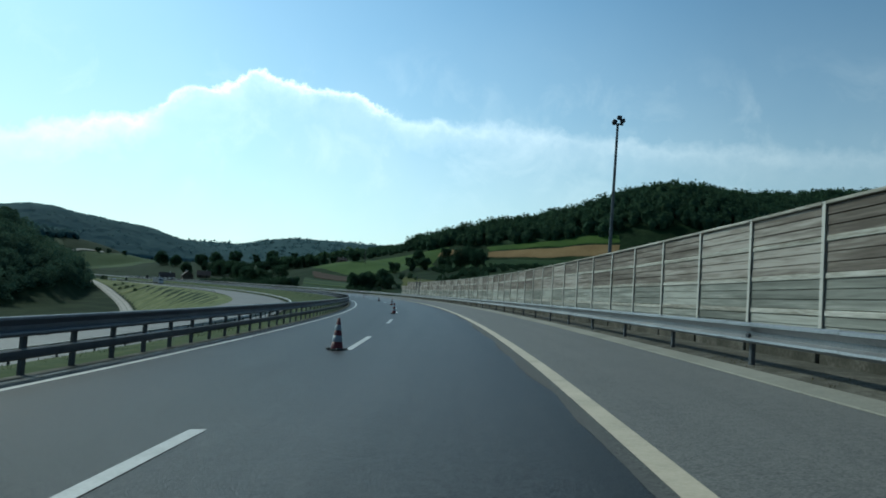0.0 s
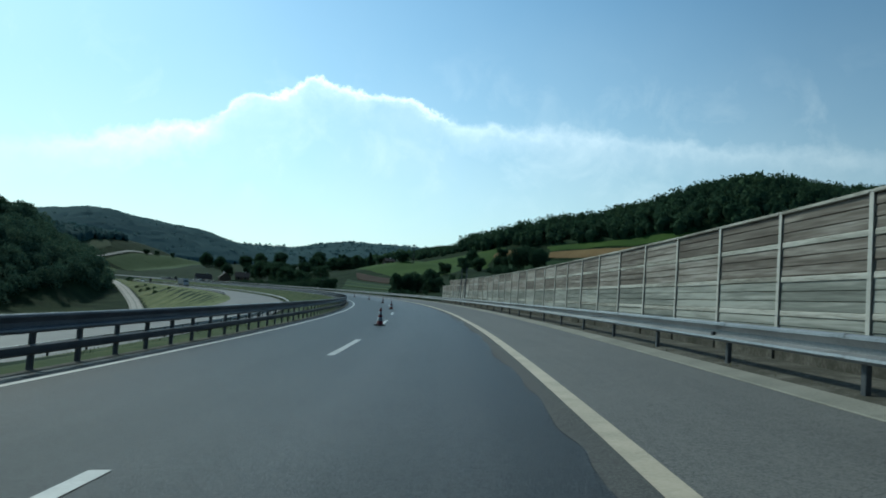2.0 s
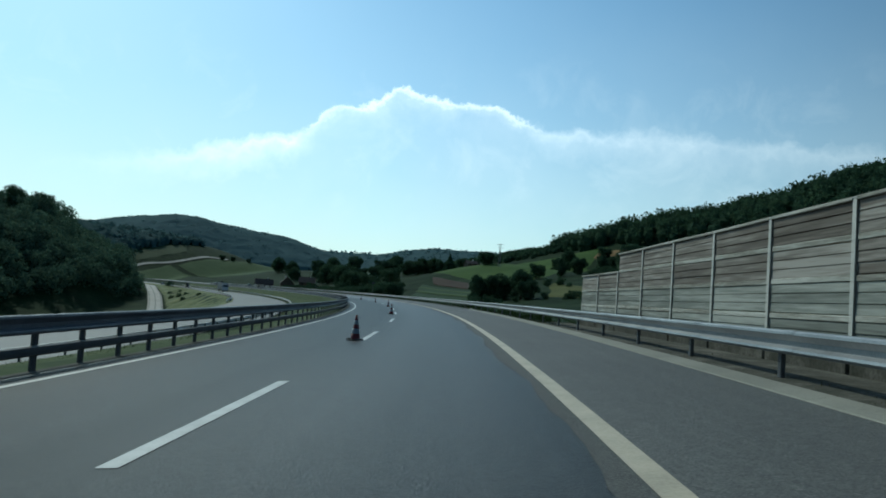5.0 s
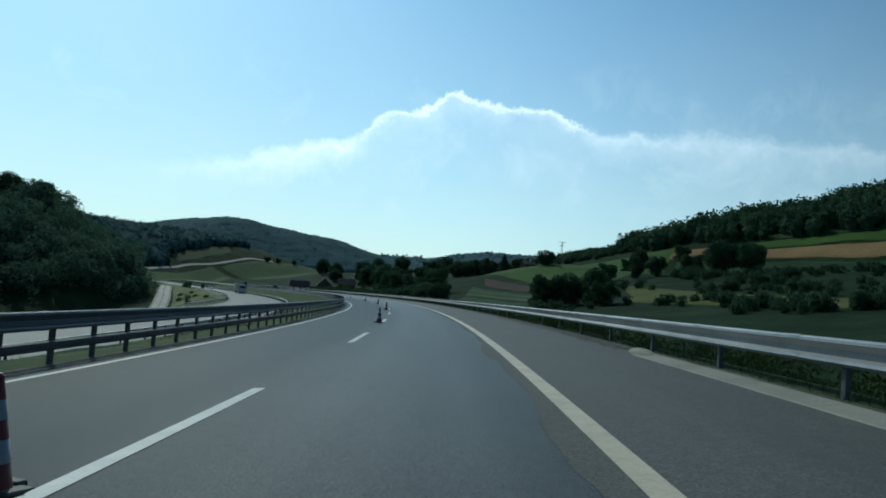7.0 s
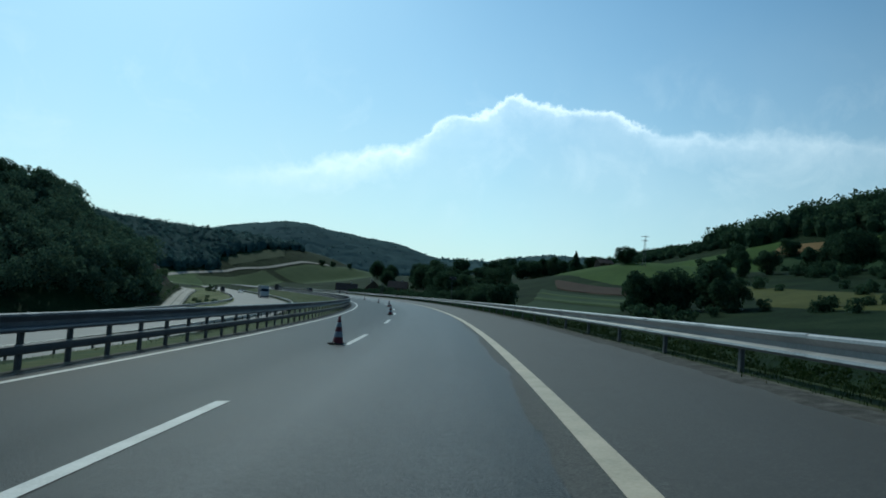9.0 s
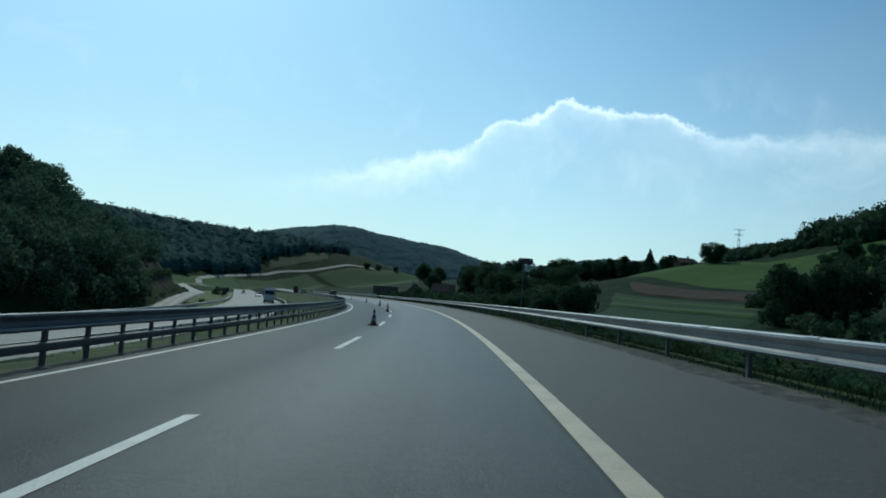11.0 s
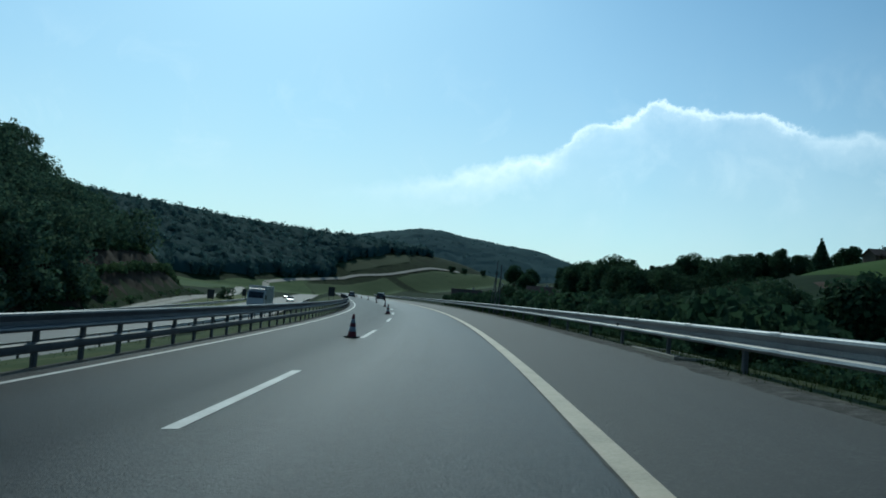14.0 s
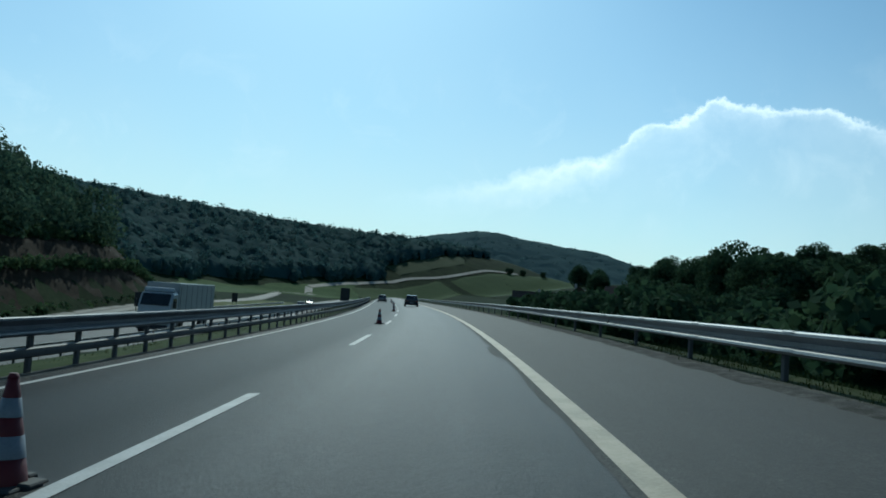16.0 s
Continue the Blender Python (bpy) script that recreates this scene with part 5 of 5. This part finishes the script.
bushes = scatter(61, -60, 90, 330, 480, 9.0, lambda x, y: (np.sin(x * 0.13) + np.sin(y * 0.19 + x * 0.05) > 0.55) & (nearest(x, y)[1] > 45) & ~in_hay(x, y))
HEDGE_HIGH = [(-2, 504, 2), (4, 498, 2), (8, 488, 1.5), (13, 461, 1.4), (16, 442, 1.3), (20, 430, 1.5), (24, 424, 1.2), (26, 422, 1.2), (35, 412, 0.8), (37, 403, 1.2), (40, 399, 1.2), (47, 544, 1.5), (38, 548, 1), (35, 564, 1), (54, 544, 1.2), (51, 488, 0.8), (68, 524, 1), (60, 540, 0.8)]
HEDGE_LOW = [(-4, 384, 1.4), (0, 375, 1.6), (3, 367, 1.2), (6, 353, 1.4), (8, 348, 1.3), (9, 336, 1.6), (15, 339, 1.2), (17, 328, 1.6), (20, 324, 1.6), (-11, 387, 1.2)]
for s, u, size in ((548, -33.5, 1.0), (471, -36, 0.5), (475, -38.5, 0.6), (479, -41, 0.5), (447, -34, 0.45), (452, -39, 0.6), (494, -36, 0.45), (497, -39.5, 0.5)):
    p = at_side(s, u, 0)
    place(bush, p.x, p.y, size, s)
for x, y, size in HEDGE_HIGH + HEDGE_LOW:
    for k in range(2 if size > 1.3 else 1):
        place(bush, x + rng.uniform(-2.5, 2.5), y + rng.uniform(-2.5, 2.5), size * rng.uniform(0.5, 0.75), rng.uniform(0, 6.28))
for i in range(80):
    s = 325 + i * 1.7 + rng.uniform(-1, 1)
    p = at_side(s, rng.uniform(7.4, 11.5), 0)
    place(bush, p.x, p.y, rng.uniform(0.16, 0.34), rng.uniform(0, 6.28), z=-0.35)
for i in range(24):
    s = 436 + i * 2.4 + rng.uniform(-1.5, 1.5)
    p = at_side(s, rng.uniform(10.5, 16), 0)
    place(bush, p.x, p.y, rng.uniform(0.4, 0.75), rng.uniform(0, 6.28))
for i in range(14):
    s = 445 + i * 3.6 + rng.uniform(-2, 2)
    p = at_side(s, rng.uniform(17, 34), 0)
    place(bush, p.x, p.y, rng.uniform(0.6, 1.2), rng.uniform(0, 6.28))
hedge_rng = random.Random(23)
hedge_spots = []
for line, n, size in (([(-8, 500), (30, 452), (70, 470), (110, 500)], 46, 0.75), ([(-20, 396), (4, 352), (24, 318), (40, 300)], 40, 0.85), ([(-4, 590), (30, 540), (66, 500)], 26, 0.8), ([(-30, 470), (-8, 440), (14, 402), (34, 372)], 22, 0.6)):
    for i in range(n):
        f = hedge_rng.random() * (len(line) - 1)
        (ax, ay), (bx, by) = line[int(f)], line[int(f) + 1]
        k = f - int(f)
        spot = (ax + (bx - ax) * k + hedge_rng.gauss(0, 3.2), ay + (by - ay) * k + hedge_rng.gauss(0, 3.2))
        hedge_spots.append((*spot, land_at(*spot)))
hedge_spots = np.concatenate([np.array(hedge_spots), bushes[:90]])
wood("hedge", "bushy hedgerows and scattered shrubs on the open slope", hedge_spots, 3.0, 3.8, 420, 0.24, 45, mat="shade_foliage", core=False)
# the thick belt of trees and scrub below the road along the last stretch
belt_rng = random.Random(19)
for i in range(34):
    s = 440 + i * 1.6 + belt_rng.uniform(-2, 2)
    u = belt_rng.uniform(float(np.interp(s, [440, 475], [34, 14])), 42)
    p = at_side(s, u, 0)
    place((round_tree, loose, oak, round_tree)[i % 4], p.x, p.y, belt_rng.uniform(0.32, 0.55) + 0.01 * (u - 13), belt_rng.uniform(0, 6.28))
under_spots = []
for i in range(150):
    s = 390 + i * 0.74 + belt_rng.uniform(-2, 2)
    p = at_side(s, belt_rng.uniform(8.0, 18), 0)
    under_spots.append((p.x, p.y, land_at(p.x, p.y)))
low_spots, herb_spots = [], []
for i in range(190):
    p = at_side(300 + 0.6 * i, belt_rng.uniform(6.1, 10.5), 0)
    low_spots.append((p.x, p.y, land_at(p.x, p.y) - 0.25))
for i in range(2200):
    s, u = belt_rng.uniform(190, 440), 8.5 + 34 * belt_rng.random() ** 1.3
    p = at_side(s, u, 0)
    herb_spots.append((p.x, p.y, land_at(p.x, p.y)))
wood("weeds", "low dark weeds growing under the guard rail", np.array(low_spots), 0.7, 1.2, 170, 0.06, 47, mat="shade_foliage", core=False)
wood("weeds", "tall uneven weeds on the slope below the motorway", np.array(herb_spots), 0.5, 1.4, 80, 0.05, 48, mat="herb", core=False)
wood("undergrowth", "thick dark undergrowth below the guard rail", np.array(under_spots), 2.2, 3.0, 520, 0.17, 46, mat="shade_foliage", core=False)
# ---- farmhouses ----
def house(x, y, turn, w, d, h, roof, label, wall="plaster"):
    z = land_at(x, y)
    thing = empty("house", Matrix.Translation((x, y, z - 0.4)) @ Matrix.Rotation(turn, 4, "Z"), label, "house")
    bm = bmesh.new()
    box(bm, (w, d, h + 0.4), (0, 0, (h + 0.4) / 2))
    for sx in (-1, 1):                      # gables
        a = [bm.verts.new((sx * w / 2, -d / 2, h + 0.4)), bm.verts.new((sx * w / 2, d / 2, h + 0.4)), bm.verts.new((sx * w / 2, 0, h + 0.4 + roof))]
        bm.faces.new(a)
    part("wall", bm, M[wall], thing)
    slope = math.atan2(roof, d / 2)
    length = math.hypot(roof, d / 2) + 0.7
    for sy in (-1, 1):
        bm = bmesh.new()
        box(bm, (w + 1.0, length, 0.16), (0, sy * (d / 4 + 0.2), h + 0.4 + roof / 2 - 0.12), Matrix.Rotation(-sy * slope, 4, "X"), bevel=0.03)
        part("roof", bm, M["roof_tile"], thing)
    bm = bmesh.new()
    box(bm, (0.7, 0.7, 1.6), (w * 0.22, d * 0.1, h + roof + 0.6), bevel=0.04)
    part("chimney", bm, M["plaster"], thing)
    for side in (-1, 1):
        for k in range(max(2, int(w / 3.5))):
            px = -w / 2 + (k + 0.5) * w / max(2, int(w / 3.5))
            bm = bmesh.new()
            box(bm, (1.2, 0.1, 1.4), (px, side * (d / 2 + 0.02), 1.9), bevel=0.02)
            win = part("window", bm, M["wood_trim"], thing)
            bm = bmesh.new()
            box(bm, (1.0, 0.04, 1.2), (px, side * (d / 2 + 0.09), 1.9))
            part("pane", bm, M["pane"], win)
    bm = bmesh.new()
    box(bm, (1.1, 0.1, 2.1), (w * 0.05, -d / 2 - 0.04, 1.45), bevel=0.02)
    part("door", bm, M["wood_trim"], thing)
    return thing


house(-217, 619, 0.5, 11, 8, 2.8, 3.4, "white plastered farmhouse with a dark steep tiled roof")
house(-200, 616, 2.0, 12, 8, 2.6, 3.6, "long farm barn with a dark steep tiled roof", "barn_wood")
house(-191, 629, 0.3, 10, 8, 2.6, 3.4, "dark wooden farm shed with a tiled roof", "barn_wood")
house(-80, 621, 0.6, 7, 6, 1.9, 1.9, "small grey wooden farm building with a tiled roof on the hilltop", "barn_wood")

# ---- power-line mast on the hilltop ----
mx, my = -58.4, 588.4
mz = land_at(mx, my)
pylon = empty("power_pole", Matrix.Translation((mx, my, mz - 3.0)), "slim lattice power-line mast on the hilltop", "mast")
for k, (sx, sy) in enumerate(((1, 1), (1, -1), (-1, 1), (-1, -1))):
    bm = bmesh.new()
    tube(bm, (sx * 0.8, sy * 0.8, -0.5), (sx * 0.2, sy * 0.2, 17.0), 0.09, 0.07, 6)
    part("leg", bm, M["pole"], pylon)
for z, half in ((16.6, 1.9), (14.8, 1.5)):
    bm = bmesh.new()
    tube(bm, (-half, 0, z), (half, 0, z), 0.1, n=6)
    part("crossarm", bm, M["pole"], pylon)
for z in range(2, 16, 2):
    bm = bmesh.new()
    r = 0.8 - 0.6 * z / 17
    tube(bm, (-r, -r, z), (r, -r, z + 1.6), 0.05, n=5)
    tube(bm, (r, r, z), (-r, r, z + 1.6), 0.05, n=5)
    part("brace", bm, M["pole"], pylon)

# ---- vehicles ----
def loft(sections, mat, name, parent, label=""):
    """A skin through cross-sections: lists of points, all of one length."""
    verts, faces = [], []
    n = len(sections[0])
    for sec in sections:
        verts += sec
    for i in range(len(sections) - 1):
        for j in range(n):
            k = (j + 1) % n
            faces.append((i * n + j, i * n + k, (i + 1) * n + k, (i + 1) * n + j))
    faces += [tuple(range(n - 1, -1, -1)), tuple(range((len(sections) - 1) * n, len(sections) * n))]
    return mesh_part(name, verts, faces, mat, parent, label, smooth=False)


def wheel(parent, x, y, r, w):
    bm = bmesh.new()
    tube(bm, (x - w / 2, y, r), (x + w / 2, y, r), r, n=20)
    tyre = part("wheel", bm, M["rubber"], parent)
    bm = bmesh.new()
    tube(bm, (x - w / 2 - 0.01, y, r), (x + w / 2 + 0.01, y, r), r * 0.6, n=14)
    part("rim", bm, M["steel"], tyre)


def car(s, u, z, turn, mat, label, where=at_side):
    p = where(s, u, z)
    thing = empty("car", Matrix.Translation(p) @ Matrix.Rotation(turn_at(s) + turn, 4, "Z"), label, "car", "cars on the motorway")
    body = []
    for y, w, zb, zt in ((-2.1, 0.74, 0.35, 0.82), (-1.95, 0.84, 0.24, 0.92), (-1.1, 0.88, 0.2, 0.95), (0.6, 0.88, 0.2, 0.93), (1.5, 0.86, 0.2, 0.83), (2.0, 0.78, 0.26, 0.68), (2.12, 0.68, 0.34, 0.58)):
        body.append([(-w, y, zb), (w, y, zb), (w * 1.02, y, (zb + zt) / 2), (w * 0.93, y, zt), (-w * 0.93, y, zt), (-w * 1.02, y, (zb + zt) / 2)])
    loft(body, M[mat], "body", thing)
    cabin = []
    for y, w, zt in ((-1.85, 0.76, 0.95), (-1.35, 0.66, 1.42), (0.1, 0.66, 1.46), (1.0, 0.76, 0.93)):
        cabin.append([(-0.8, y, 0.88), (0.8, y, 0.88), (w, y, zt), (-w, y, zt)])
    loft(cabin, M["pane"], "windows", thing)
    roof = []
    for y, w, zt in ((-1.4, 0.64, 1.42), (-0.6, 0.67, 1.49), (0.15, 0.65, 1.47)):
        roof.append([(-w, y, zt - 0.03), (w, y, zt - 0.03), (w * 0.9, y, zt + 0.02), (-w * 0.9, y, zt + 0.02)])
    loft(roof, M[mat], "roof", thing)
    for x in (-0.8, 0.8):
        for y in (-1.3, 1.3):
            wheel(thing, x, y, 0.31, 0.2)
    for x in (-0.62, 0.62):
        bm = bmesh.new()
        box(bm, (0.3, 0.06, 0.16), (x, -2.08, 0.72), bevel=0.02)
        part("tail_light", bm, M["cone_red"], thing)
        bm = bmesh.new()
        box(bm, (0.32, 0.08, 0.14), (x * 0.95, 2.03, 0.55), bevel=0.02)
        part("headlight", bm, M["cone_white"], thing)
    bm = bmesh.new()
    box(bm, (1.5, 0.12, 0.22), (0, -2.1, 0.42), bevel=0.03)
    part("bumper", bm, M["dark"], thing)
    bm = bmesh.new()
    box(bm, (0.5, 0.02, 0.11), (0, -2.17, 0.5))
    part("plate", bm, M["cone_white"], thing)
    return thing


car(522, -0.6, 0.0, 0.0, "car_dark", "dark hatchback driving in the outer lane", on_road)
car(577, -4.7, 0.0, 0.0, "car_grey", "grey estate car in the lane beside the median", on_road)
car(575, -20.5, -2.7, math.pi, "car_white", "white car on the opposite carriageway")
car(640, -25.0, -2.85, math.pi, "car_dark", "dark car on the opposite carriageway")


def truck(s, u, z, turn):
    p = at_side(s, u, z)
    thing = empty("truck", Matrix.Translation(p) @ Matrix.Rotation(turn_at(s) + turn, 4, "Z"), "pale truck with a light grey cargo box", "truck")
    bm = bmesh.new()
    box(bm, (2.45, 10.6, 2.75), (0, -3.5, 2.4), bevel=0.05)
    part("cargo_box", bm, M["truck_box"], thing)
    for x in (-1.23, 1.23):
        for k in range(7):
            bm = bmesh.new()
            box(bm, (0.03, 0.06, 2.5), (x, -7.7 + k * 1.52, 2.4))
            part("rib", bm, M["steel"], thing)
    cab = []
    for y, zt, zb, w in ((1.95, 3.05, 0.6, 1.2), (3.0, 3.0, 0.55, 1.2), (3.55, 2.2, 0.5, 1.18), (3.75, 1.3, 0.45, 1.14)):
        cab.append([(-w, y, zb), (w, y, zb), (w, y, zt - 0.15), (w * 0.92, y, zt), (-w * 0.92, y, zt), (-w, y, zt - 0.15)])
    loft(cab, M["truck_cab"], "cab", thing)
    bm = bmesh.new()
    box(bm, (2.05, 0.05, 1.0), (0, 3.385, 2.5), Matrix.Rotation(0.55, 4, "X"), bevel=0.02)
    part("windscreen", bm, M["pane"], thing)
    for x in (-1.21, 1.21):
        bm = bmesh.new()
        box(bm, (0.04, 0.8, 0.75), (x, 2.75, 2.25), bevel=0.01)
        part("side_window", bm, M["pane"], thing)
        bm = bmesh.new()
        box(bm, (0.12, 0.18, 0.55), (x * 1.17, 3.45, 2.2), bevel=0.03)
        part("mirror", bm, M["dark"], thing)
        bm = bmesh.new()
        box(bm, (0.35, 0.06, 0.2), (x * 0.72, 3.78, 0.85), bevel=0.02)
        part("headlight", bm, M["cone_white"], thing)
    bm = bmesh.new()
    box(bm, (2.2, 0.1, 0.35), (0, 3.78, 0.5), bevel=0.03)
    part("bumper", bm, M["dark"], thing)
    bm = bmesh.new()
    box(bm, (2.2, 0.7, 0.35), (0, 2.4, 3.12), Matrix.Rotation(0.35, 4, "X"), bevel=0.06)
    part("wind_deflector", bm, M["truck_cab"], thing)
    bm = bmesh.new()
    box(bm, (0.9, 11.6, 0.25), (0, -2.6, 0.85))
    part("chassis", bm, M["dark"], thing)
    for x in (-1.0, 1.0):
        for y in (2.9, -5.6, -6.8):
            wheel(thing, x, y, 0.48, 0.3)
    return thing


truck(480.5, -20.0, -2.73, math.pi)

# ---- grass, weeds and litter of the verges ----
def tufts(name, label, n, s0, s1, u0, u1, z_of, h, seed, mat):
    rg = np.random.default_rng(seed)
    quads = []
    s_all, u_all = s0 + (s1 - s0) * rg.random(n), u0 + (u1 - u0) * rg.random(n)
    for s, u in zip(s_all, u_all):
        clump = 0.45 + 0.55 * (math.sin(s * 0.9 + 2 * math.sin(u * 1.7)) * math.sin(s * 0.23 + u)) ** 2 + 0.35 * rg.random()
        quads.append((*z_of(float(s), float(u)), clump))
    root = np.repeat(np.array(quads), 5, axis=0)
    m = len(root)
    a, hh, w = rg.random(m) * 6.283, h * root[:, 3] * (0.4 + 0.9 * rg.random(m)), 0.004 + 0.008 * rg.random(m)
    lean = np.stack([np.cos(a) * hh * 0.45, np.sin(a) * hh * 0.45, hh], -1)
    side = np.stack([-np.sin(a) * w, np.cos(a) * w, 0 * w], -1)
    q = root[:, :3] + np.stack([rg.normal(size=m) * 0.12, rg.normal(size=m) * 0.12, np.full(m, -0.05)], -1)
    quads = np.stack([q - side, q + side, q + lean + side * 0.3, q + lean - side * 0.3], 1)
    ob = new(name, array_mesh(name, quads, M[mat]))
    return tagged(ob, label, "grass", kind="stuff")


def right_verge(s, u):
    return on_road(s, u, float(np.interp(u, [4.2, 4.45, 5.2, 6.2, 8.2], [-0.03, -0.005, 0.02, -0.2, -0.9])))


def median_side(s, u):
    return across(s, u, float(np.interp(u, [-15, -13.2, -11, -9, -8.2], [-2.6, -1.9, -1.2, -0.85, -0.72])))


tufts("grass", "rough green grass and weeds behind the guard rail", 40000, 165, 440, 4.72, 9.0, right_verge, 0.11, 71, "blade")
tufts("grass", "dry tufts between gutter and noise barrier", 9000, 0, 170, 4.6, 6.6, right_verge, 0.06, 72, "blade_dry")
tufts("grass", "thin weeds at the edge of the shoulder", 5000, 170, 450, 4.5, 5.4, right_verge, 0.045, 75, "blade_dry")
tufts("grass", "short green grass of the median", 14000, 0, 460, -13.0, -7.8, median_side, 0.09, 73, "blade")
